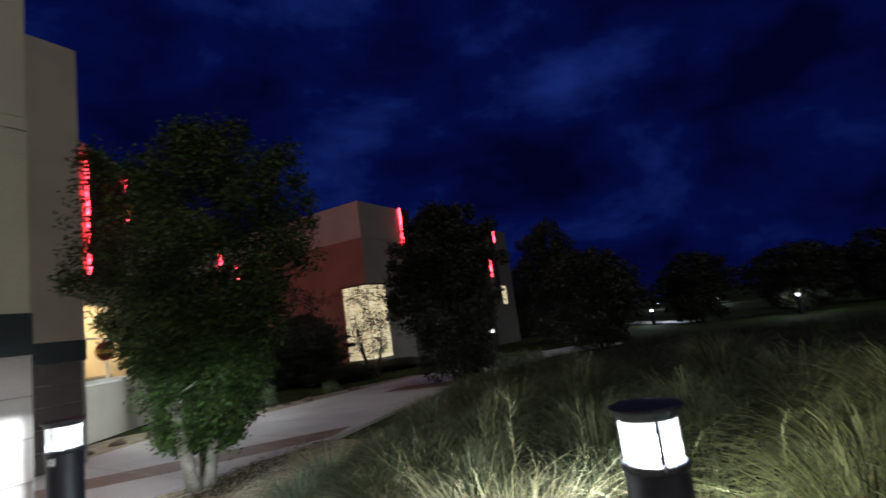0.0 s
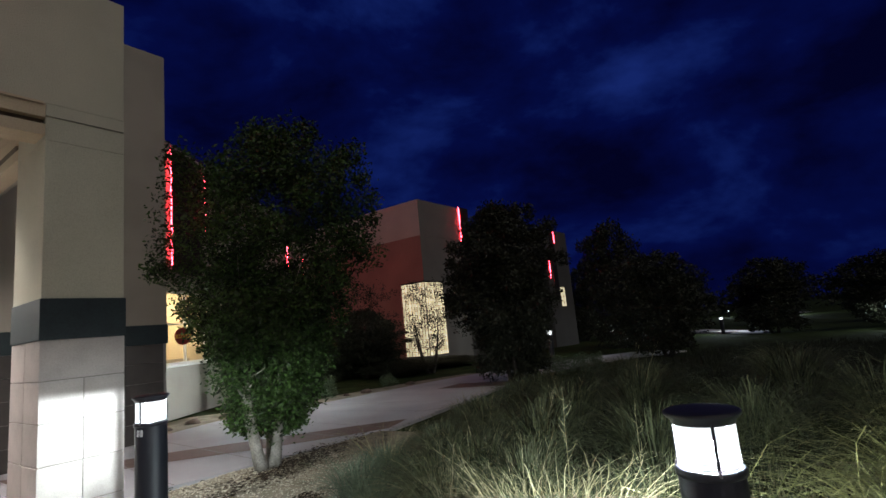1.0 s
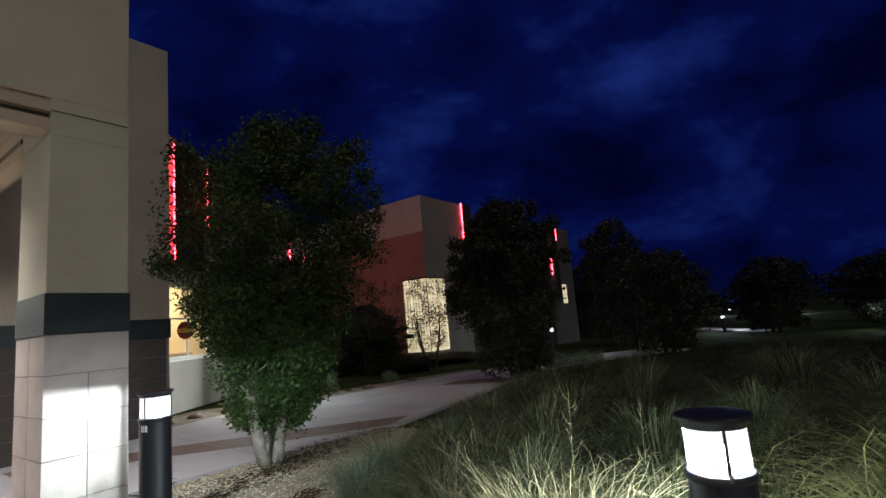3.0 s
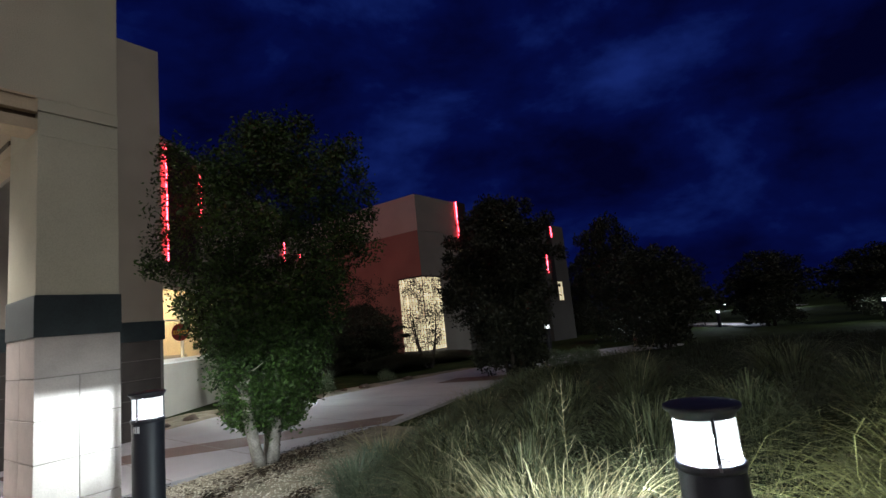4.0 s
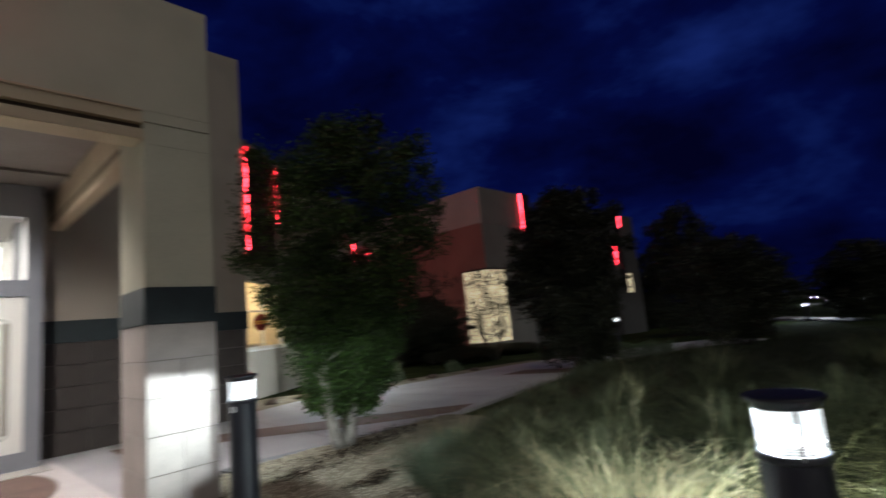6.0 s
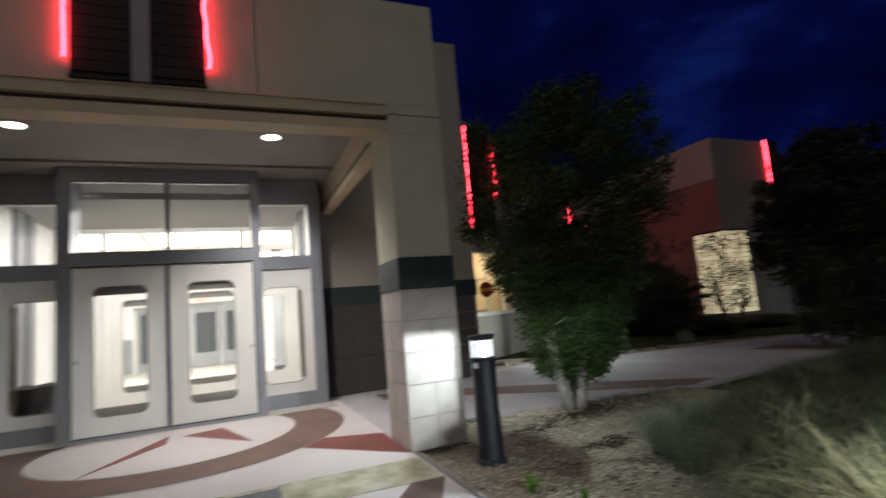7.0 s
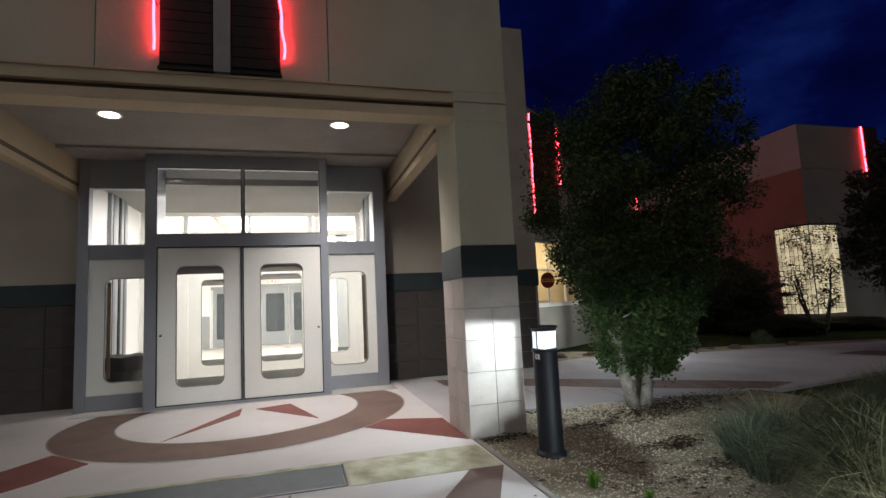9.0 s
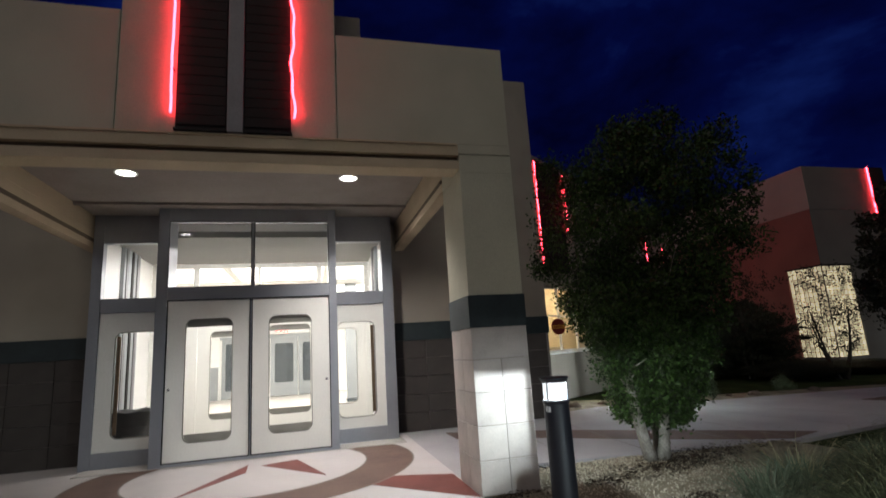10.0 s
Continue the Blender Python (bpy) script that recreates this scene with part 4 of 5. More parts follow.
part("wall", box(BX, BY, 5.65, BX + 3.4, BY + 10, BZ, 0.02), PALE, far, "pale pink stucco upper wall")
part("wall", box(BX, BY + 1.45, -0.8, BX + 3.4, BY + 10, 5.648), TERRACOTTA, far, "terracotta stucco side wall")
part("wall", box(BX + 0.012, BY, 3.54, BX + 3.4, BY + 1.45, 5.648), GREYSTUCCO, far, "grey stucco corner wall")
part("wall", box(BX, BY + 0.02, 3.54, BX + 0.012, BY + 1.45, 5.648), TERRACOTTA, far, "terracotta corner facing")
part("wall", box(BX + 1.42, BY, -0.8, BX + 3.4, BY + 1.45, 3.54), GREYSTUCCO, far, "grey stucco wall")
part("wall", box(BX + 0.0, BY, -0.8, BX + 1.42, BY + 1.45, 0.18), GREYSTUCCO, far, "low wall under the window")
# thin grey plate: front without the red light coloured into the side
part("facing", box(BX + 0.012, BY - 0.01, 5.65, BX + 3.4, BY - 0.001, BZ - 0.01), GREYSTUCCO, far, "grey stucco front face, kept clear of the pink light")
part("lintel", box(BX - 0.03, BY - 0.03, 3.50, BX + 1.45, BY + 1.45, 3.538), DARK_PANEL, far, "dark window head")
win = part("corner_window", box(BX + 0.6, BY + 0.6, 0.18, BX + 1.2, BY + 1.2, 3.49), INNER, far, "inner core behind the corner window")
glass_strip_wall(win, BX + 0.06, BY + 0.02, BX + 1.41, BY + 0.02, 0.19, 3.49, 8, 18)
glass_strip_wall(win, BX + 0.02, BY + 1.43, BX + 0.02, BY + 0.04, 0.19, 3.49, 8, 18)
part("panel", box(BX + 3.40, BY - 0.05, 2.6, BX + 4.1, BY + 0.3, BZ + 0.04, 0.01), DARK_PANEL, far, "dark upright panel")
part("wall", box(BX + 3.41, BY + 0.305, -0.9, BX + 12.6, BY + 8, 6.7, 0.02), FAR_GREY, far, "lower grey stucco wing, darkened as if unlit")
part("wall", box(BX + 12.62, BY - 0.2, -0.9, BX + 16.2, BY + 8, 7.2, 0.02), FAR_GREY, far, "grey end block of the building, darkened as if unlit")
part("panel", box(BX + 13.4, BY - 0.26, 2.6, BX + 14.0, BY - 0.205, 7.0, 0.01), DARK_PANEL, far, "dark upright panel")
part("window", box(BX + 14.2, BY - 0.215, 2.05, BX + 14.85, BY - 0.205, 3.3), GLOWBLOCK, far, "small lit window")
part("window_frame", box(BX + 14.5, BY - 0.225, 2.05, BX + 14.55, BY - 0.216, 3.3), GREY_TRIM, far)
for x, z0, z1, y in ((BX + 3.24, 5.45, BZ + 0.03, BY - 0.07), (BX + 14.05, 6.3, 7.15, BY - 0.25), (BX + 12.9, 3.9, 5.2, BY - 0.25)):
    t = thing("light_rope", "glowing red light rope on the far building", "light rope", "red light ropes")
    part("tube", rod([(x, y, z0), (x, y, (z0 + z1) / 2), (x, y, z1)], [0.03] * 3, 8), NEON_RED, t)
    part("clip", box(x - 0.05, y + 0.01, z1 - 0.02, x + 0.05, y + 0.045, z1 + 0.02), GREY_TRIM, t)

# wing with the lit window, set at an angle beyond the walkway
SX, SYY, SA = 3.4, 6.3, 36.87
wing = thing("side_wing", "stucco wing with a lit strip window and red light ropes", "building", at=(SX, SYY, 0), turn=SA)
W0, W1, WZ0, WZ1 = 0.2, 3.8, 1.10, 2.75
part("wall", box(-0.8, 0, -0.4, 14.0, 0.3, WZ0, 0.01), STUCCO_DARK, wing, "wall below the window")
part("wall", box(-0.8, 0, WZ1, 14.0, 0.3, 6.2, 0.01), STUCCO_DARK, wing, "wall above the window")
part("wall", box(-0.8, 0, WZ0, W0, 0.3, WZ1), STUCCO_DARK, wing)
part("wall", box(W1, 0, WZ0, 5.6, 0.3, WZ1), STUCCO_DARK, wing)
part("wall", box(7.4, 0, WZ0, 14.0, 0.3, WZ1), STUCCO_DARK, wing)
part("roof", box(-0.8, 0.3, 5.9, 14.0, 3.0, 6.0), STUCCO_DARK, wing)
part("room_back", box(-0.3, 1.7, 0.3, 9.0, 1.8, 3.2), WARM_INNER, wing, "warm lit room wall")
part("room_floor", box(-0.3, 0.3, 0.28, 9.0, 1.7, 0.3), FLOORTILE, wing)
part("room_ceiling", box(-0.3, 0.3, 3.2, 9.0, 1.8, 3.25), INNER, wing)
part("room_end", box(-0.4, 0.3, 0.3, -0.3, 1.8, 3.2), WARM_INNER, wing)
part("room_end", box(9.0, 0.3, 0.3, 9.1, 1.8, 3.2), WARM_INNER, wing)
part("sill", box(W0 - 0.05, -0.06, WZ0 - 0.05, W1 + 0.05, 0.1, WZ0, 0.006), WHITE, wing, "pale window sill")
w1 = part("window_frame", box(W0, 0.08, WZ0, W1, 0.13, WZ0 + 0.05), WHITE, wing, "white window frame")
part("bar", box(W0, 0.08, WZ1 - 0.05, W1, 0.13, WZ1), WHITE, w1)
for x in (W0, 1.75, 2.75, W1 - 0.05):
    part("bar", box(x, 0.075, WZ0 + 0.05, x + 0.05, 0.125, WZ1 - 0.05), WHITE, w1)
part("bar", box(W0 + 0.05, 0.085, 1.98, W1 - 0.05, 0.12, 2.02), WHITE, w1)
g = part("pane", sheet(W0, 0.10, WZ0, W1, WZ1), GLASS, w1)
g.visible_shadow = False
part("ledge", box(W0, 1.0, 0.3, W1, 1.3, 1.2, 0.01), STUCCO_DARK, wing, "low counter inside the window")
lamp("wing_lamp", "AREA", pose(SX, SYY, 0, 0, 0, SA) @ look((3.0, 0.8, 3.15), (3.0, 1.2, 0)), 120.0, (1.0, 0.88, 0.64), size=(5.0, 0.5))
t = thing("tube_light", "lit tube light hanging inside the wing", "ceiling light", at=(SX + 0.45, SYY + 1.45, 2.62), turn=SA + 60)
part("tube", rod([(-0.35, 0, 0), (0.35, 0, 0)], [0.03, 0.03], 10), WARMTUBE, t)
part("housing", box(-0.38, -0.05, 0.035, 0.38, 0.05, 0.07, 0.006), WHITE, t)
part("stem", rod([(0, 0, 0.07), (0, 0, 0.55)], [0.01, 0.01], 6), WHITE, t)
SGX, SGZ, SGR = 1.38, 1.72, 0.20
sg = thing("round_sign", "round dark red hanging sign with an amber stripe", "sign", at=(SX + SGX * math.cos(radians(SA)) + 0.06 * math.sin(radians(SA)), SYY + SGX * math.sin(radians(SA)) - 0.06 * math.cos(radians(SA)), SGZ), turn=SA - 32)
part("disc", lathe([(SGR, 0), (SGR, 0.012)], 32), SIGN_RED, sg).matrix_local = pose(0, 0, 0, 90, 0, 0)
part("stripe", box(-0.17, -0.020, -0.045, 0.17, -0.0125, 0.04, 0.002), SIGN_YELLOW, sg, "amber stripe")
for dx in (-0.12, -0.07, -0.02, 0.04, 0.10):
    part("mark", box(dx - 0.015, -0.024, -0.025, dx + 0.015, -0.0205, 0.022), SIGN_RED, sg, "dark bar")
part("bracket", rod([(0, 0.002, 0.0), (0.05, 0.10, 0.0), (0.09, 0.16, 0.0)], [0.008, 0.008, 0.008], 6), GREY_TRIM, sg, "short metal bracket to the window bar")
for s, z0, z1 in ((0.95, 3.3, 6.0), (2.62, 4.35, 6.0), (9.6, 4.0, 5.1), (11.8, 4.2, 4.9)):
    t = thing("light_rope", "glowing red light rope fixed up the wing wall", "light rope", "red light ropes", at=(SX, SYY, 0), turn=SA)
    pts = [(s + 0.012 * math.sin(i * 0.9), -0.06, z0 + (z1 - z0) * i / 30) for i in range(31)]
    part("tube", rod(pts, [0.016] * 31, 8), NEON_RED, t)
    part("clip", box(s - 0.04, -0.045, z1 - 0.02, s + 0.04, -0.001, z1 + 0.02), GREY_TRIM, t)
t = thing("wing_panel", "dark upright panel between the red ropes", "wall panel", at=(SX, SYY, 0), turn=SA)
part("backing", box(1.05, -0.03, 3.2, 2.5, -0.002, 6.1, 0.005), DARK_PANEL, t)
part("sill", box(1.0, -0.05, 3.16, 2.55, -0.002, 3.2, 0.005), DARK_PANEL, t)


# ---- trees ----
def leaf_cloud(rng, centres, n, spread, size):
    verts, faces = [], []
    for _ in range(n):
        c, r = centres[rng.randrange(len(centres))]
        v = Vector((rng.gauss(0, 1), rng.gauss(0, 1), rng.gauss(0, 1))).normalized() * r * (rng.random() ** 0.45) * spread
        p = Vector(c) + v
        d = Vector((rng.gauss(0, 1), rng.gauss(0, 1), rng.gauss(0.2, 0.8))).normalized()
        u = d.orthogonal().normalized()
        u = Matrix.Rotation(rng.uniform(0, 6.28), 3, d) @ u
        L = size * rng.uniform(0.6, 1.3)
        b = len(verts)
        verts += [p, p + d * L * 0.5 + u * L * 0.24, p + d * L, p + d * L * 0.5 - u * L * 0.24]
        faces.append((b, b + 1, b + 2, b + 3))
    return verts, faces


def tree_meshes(seed, height, width, low, stems, leaves, size, leafmat, barkmat, clumps=90, lean=0.22, inner=0, taper=(0.36, 0.46, 0.62, 0.95, 1.0, 0.90, 0.64, 0.20)):
    rng = random.Random(seed)
    bm = bmesh.new()
    tips = []
    for s in range(stems):
        a = 6.283 * s / stems + rng.uniform(-0.4, 0.4)
        r = lean * width * rng.uniform(0.6, 1.2) if stems > 1 else 0.05
        top = height * rng.uniform(0.5, 0.72)
        pts, rad = [], []
        r0 = 0.058 * (height / 3.9) * rng.uniform(0.8, 1.15) * (1 if stems > 1 else 1.9)
        for i in range(9):
            f = i / 8
            pts.append((0.09 * math.cos(a) * (stems > 1) + r * math.cos(a) * f ** 0.8 + 0.05 * math.sin(5 * f + a), 0.09 * math.sin(a) * (stems > 1) + r * math.sin(a) * f ** 0.8 + 0.05 * math.cos(4 * f + s), -0.05 + top * f))
            rad.append(r0 * (1 - 0.8 * f) * (1.25 if i == 0 else 1))
        rod(pts, rad, 8, bm)
        for _ in range(9):
            f = rng.uniform(0.34, 0.95)
            i = min(int(f * 8), 7)
            p = Vector(pts[i]).lerp(Vector(pts[i + 1]), f * 8 - i)
            aa = rng.uniform(0, 6.283)
            ln = width * 0.5 * rng.uniform(0.35, 0.75) * (1 - 0.55 * abs(f - 0.5)) * (0.3 if p.z < 0.42 * height else 0.85)
            q = p + Vector((math.cos(aa) * ln, math.sin(aa) * ln, ln * rng.uniform(0.3, 0.9)))
            m = p.lerp(q, 0.5) + Vector((0, 0, -0.06 * ln))
            rb = rad[i] * 0.45
            rod([p, m, q], [rb, rb * 0.6, rb * 0.2], 5, bm)
            tips.append(q)
    trunk = bpy.data.meshes.new("trunk")
    bm.to_mesh(trunk)
    bm.free()
    trunk.materials.append(barkmat)
    trunk.shade_smooth()
    centres = []
    for _ in range(clumps):
        f = rng.random()
        z = low + (height - low) * f
        prof = float(np.interp(f, (0, 0.1, 0.22, 0.42, 0.62, 0.82, 0.93, 1.0), taper))
        rr = width * 0.5 * prof * math.sqrt(rng.uniform(0.05, 1.0)) * rng.uniform(0.72, 0.97)
        a = rng.uniform(0, 6.283)
        size_c = rng.uniform(0.12, 0.26)
        if rng.random() < 0.16:
            rr, z, size_c = width * 0.5 * prof * rng.uniform(0.93, 1.03), z + rng.uniform(0, 0.04) * height * (f > 0.8), rng.uniform(0.09, 0.16)
        centres.append(((rr * math.cos(a), rr * math.sin(a), z), size_c * width / 2.4))
    for _ in range(inner):
        f = rng.uniform(-0.02, 0.30)
        a, rr = rng.uniform(0, 6.283), (0.34 + 1.5 * f) * math.sqrt(rng.random())
        centres.append(((rr * math.cos(a) - 0.12, rr * math.sin(a) + 0.05, low + f * height), rng.uniform(0.10, 0.18)))
    centres += [(tuple(q), 0.2 * width / 2.4) for q in tips if 0.5 * height < q.z < height and math.hypot(q.x, q.y) < width * 0.42]
    verts, faces = leaf_cloud(rng, centres, leaves, 1.25, size)
    crown = bpy.data.meshes.new("crown")
    crown.from_pydata(verts, [], faces)
    crown.materials.append(leafmat)
    return trunk, crown


def tree(meshes, x, y, z, label, s=(1, 1, 1), turn=0.0, shift=(0, 0, 0)):
    t = thing("tree", label, "tree", "trees")
    t.matrix_world = Matrix.LocRotScale((x, y, z), Euler((0, 0, radians(turn))), s)
    part("trunk", None, None, t, mesh=meshes[0])
    part("crown", None, None, t, mesh=meshes[1]).location = shift
    return t


near_tree = tree_meshes(11, 3.80, 2.66, 0.54, 5, 135000, 0.050, LEAF, BARK, 340, 0.09, 150, (0.22, 0.30, 0.46, 0.86, 1.0, 0.93, 0.74, 0.36))
mid_tree = tree_meshes(23, 4.2, 3.1, 0.35, 5, 64000, 0.090, FARLEAF, DARKBARK, 260, 0.16, 0, (0.46, 0.56, 0.74, 0.96, 1.0, 0.90, 0.64, 0.20))
far_tree = tree_meshes(37, 4.0, 3.6, 0.3, 3, 20000, 0.13, FARLEAF, DARKBARK, 180, 0.16, 0, (0.55, 0.70, 0.86, 0.98, 1.0, 0.90, 0.64, 0.20))
tree(near_tree, 2.22, 0.5, 0.0, "bushy multi-stemmed evergreen tree beside the walkway", shift=(0.19, 0.0, 0.0))
tree(mid_tree, 9.75, 1.62, ground_z(9.75, 1.62), "dark bushy evergreen tree by the path", (0.96, 0.96, 1.0))
sparse = tree_meshes(51, 3.6, 2.6, 0.9, 4, 2600, 0.085, FARLEAF, DARKBARK, 70, 0.2)
tree(sparse, 13.6, 7.3, ground_z(13.6, 7.3), "thin sparse tree in front of the lit corner window", (1, 1, 0.95))
for x, y, q in ((12.3, 9.2, 70), (14.4, 11.2, 190)):
    tree(sparse, x, y, ground_z(x, y), "thin sparse tree against the terracotta wall", (0.8, 0.8, 1.0), q)
for x, y, sc, q in ((12.9, 9.9, (1.15, 1.15, 0.42), 40), (14.8, 11.9, (0.9, 0.9, 0.62), 110), (11.2, 9.9, (0.8, 0.8, 0.45), 200), (13.9, 10.9, (0.7, 0.7, 0.5), 290), (14.3, 9.0, (0.8, 0.8, 0.10), 10), (12.6, 7.9, (0.9, 0.9, 0.13), 90), (16.4, 8.7, (1.0, 1.0, 0.10), 160)):
    tree(mid_tree, x, y, ground_z(x, y), "low dark evergreen against the terracotta wall", sc, q)
for x, y, s, q in ((24.0, 3.6, (0.9, 0.9, 1.5), 20), (17.0, -0.2, (0.85, 0.85, 0.84), 80), (19.5, 1.3, (0.9, 0.9, 0.88), 150), (31.0, -2.2, (1.15, 1.15, 0.95), 200), (30.5, -6.9, (1.2, 1.2, 0.85), 300), (26.0, 2.0, (1.0, 1.0, 0.9), 330),
                   (42, -9, (1.4, 1.4, 1.0), 10), (45, 6, (1.5, 1.5, 1.2), 100), (52, 0, (1.5, 1.5, 1.0), 140), (55, 10, (1.6, 1.6, 1.3), 30), (60, -12, (1.6, 1.6, 1.1), 80), (38, 11, (1.3, 1.3, 1.35), 250), (36.0, -11.5, (1.3, 1.3, 0.95), 170)):
    tree(far_tree, x, y, ground_z(x, y), "dark rounded tree on the night lawn", s, q)
bm = bmesh.new()
rng = random.Random(3)
verts, faces = [], []
for i in range(60):
    a = radians(20 + 2.6 * i)
    d = rng.uniform(85, 120)
    cx, cy = d * math.sin(a), d * math.cos(a)
    v, f = leaf_cloud(rng, [((cx + rng.uniform(-4, 4), cy + rng.uniform(-4, 4), ground_z(cx, cy) + rng.uniform(0.5, 4.2)), 2.4) for _ in range(5)], 260, 1.0, 1.0)
    faces += [tuple(j + len(verts) for j in q) for q in f]
    verts += v
me = bpy.data.meshes.new("far_woods")
me.from_pydata(verts, [], faces)
me.materials.append(FARLEAF)
tagged(new("far_woods", me), "dark line of distant trees on the horizon", "woods", "", "stuff")


# ---- ornamental grasses ----
def grass_mesh(seed, n, height, spread, droop, mat, width=0.0045, base=0.10, seg=8, wild=0.35):
    """A tuft of arching blades, each with its own length, bend, sideways sweep and ripple."""
    rng = random.Random(seed)
    verts, faces = [], []
    locks = [(rng.uniform(0, 6.283), rng.uniform(0.7, 1.15)) for _ in range(26)]
    for _ in range(n):
        la, lh = locks[rng.randrange(26)]
        a = la + rng.gauss(0, 0.22 + 0.3 * wild)
        r0 = base * math.sqrt(rng.random())
        h = height * lh * rng.uniform(0.6, 1.08)
        out = spread * rng.uniform(0.2, 1.15)
        dr = droop * rng.uniform(0.2, 1.4)
        tw = rng.gauss(0, wild)
        rip, ph = 0.012 * wild * rng.random(), rng.uniform(0, 6.283)
        w = width * rng.uniform(0.5, 1.3)
        b0 = len(verts)
        for i in range(seg + 1):
            f = i / seg
            rr = r0 + out * f ** 1.6
            z = h * (math.sin(f * 1.5708 * (1 + 0.35 * dr)) - 0.24 * dr * f ** 3)
            aa = a + tw * f * f
            sway = rip * math.sin(9 * f + ph)
            x, y = rr * math.cos(aa) - sway * math.sin(aa), rr * math.sin(aa) + sway * math.cos(aa)
            ww = w * (1 - f ** 2 * 0.92)
            px, py = -math.sin(aa + tw) * ww, math.cos(aa + tw) * ww
            verts += [(x + px, y + py, z), (x - px, y - py, z)]
        for i in range(seg):
            q = b0 + 2 * i
            faces.append((q, q + 1, q + 3, q + 2))
    me = bpy.data.meshes.new("blade_tuft")
    me.from_pydata(verts, [], faces)
    me.materials.append(mat)
    return me


def stalk_mesh(seed, n, height, mat):
    rng = random.Random(seed)
    b = bmesh.new()
    for _ in range(n):
        a, h = rng.uniform(0, 6.283), height * rng.uniform(0.7, 1.1)
        lean = rng.uniform(0.05, 0.3)
        p = [(lean * f * f * math.cos(a) + 0.04 * math.cos(a), lean * f * f * math.sin(a) + 0.04 * math.sin(a), h * f) for f in (0, 0.35, 0.7, 1.0)]
        rod(p, [0.0018, 0.0016, 0.0011, 0.0006], 4, b)
        for k in range(5):
            f = 0.6 + 0.08 * k
            q = Vector(p[0]).lerp(Vector(p[3]), f)
            q = Vector((lean * f * f * math.cos(a) + 0.04 * math.cos(a), lean * f * f * math.sin(a) + 0.04 * math.sin(a), h * f))
            aa = rng.uniform(0, 6.283)
            rod([q, q + Vector((0.05 * math.cos(aa), 0.05 * math.sin(aa), 0.09))], [0.0011, 0.0005], 3, b)
    me = bpy.data.meshes.new("stalk_tuft")
    b.to_mesh(me)
    b.free()
    me.materials.append(mat)
    return me


mound = [grass_mesh(40 + k, 760, 0.62, 0.68, 1.0, BLADE, 0.0042, 0.16) for k in range(3)]
upright = [grass_mesh(60 + k, 420, 0.44, 0.46, 0.45, SAGEBLADE, 0.0042, 0.16, wild=0.25) for k in range(3)]
straw = [grass_mesh(80 + k, 150, 0.74, 0.85, 0.6, STRAW, 0.0024, 0.12, wild=0.5) for k in range(3)]
fine = [grass_mesh(140 + k, 1050, 0.60, 0.92, 1.2, FINEBLADE, 0.0034, 0.16, wild=0.4) for k in range(3)]
dry = [grass_mesh(120 + k, 480, 0.72, 0.86, 0.6, STRAW, 0.0027, 0.14, wild=0.6) for k in range(3)]
stalks = [stalk_mesh(90 + k, 2, 0.95, STRAW) for k in range(3)]


b = bmesh.new()
for i in range(40):
    a, r = i * 2.4, 0.13 * math.sqrt((i + 0.5) / 40)
    rod([(r * math.cos(a), r * math.sin(a), -0.03), (1.25 * r * math.cos(a), 1.25 * r * math.sin(a), 0.07 + 0.03 * math.sin(i * 3.1))], [0.010, 0.004], 4, b)
root_mesh = bpy.data.meshes.new("root_crown")
b.to_mesh(root_mesh), b.free(), root_mesh.materials.append(LITTER)


def grass_clump(x, y, s, k, kind="mound", with_straw=True, with_stalks=False, h=1.0):
    t = thing("grass_clump", {"mound": "arching mound of fine ornamental grass", "upright": "low tuft of grey-green ornamental grass", "straw": "dense pale clump of dry ornamental grass", "fine": "large drooping mound of hair-fine ornamental grass"}[kind] + (" with dry straw blades" if with_straw else ""), "grass", "ornamental grasses")
    t.matrix_world = Matrix.LocRotScale((x, y, max(bed_z(x, y) if x < 4 else ground_z(x, y), -2) - 0.01), Euler((0, 0, radians(47 * k))), (s, s, s * h))
    part("blade_tuft", None, None, t, mesh={"mound": mound, "upright": upright, "straw": dry, "fine": fine}[kind][k % 3])
    part("root_crown", None, None, t, "brown root crown of old stems", mesh=root_mesh)
    if with_straw:
        part("straw_tuft", None, None, t, "dry straw blades", mesh=straw[k % 3])
    if with_stalks:
        part("stalk_tuft", None, None, t, "dry seed stalks", mesh=stalks[k % 3])
    return t


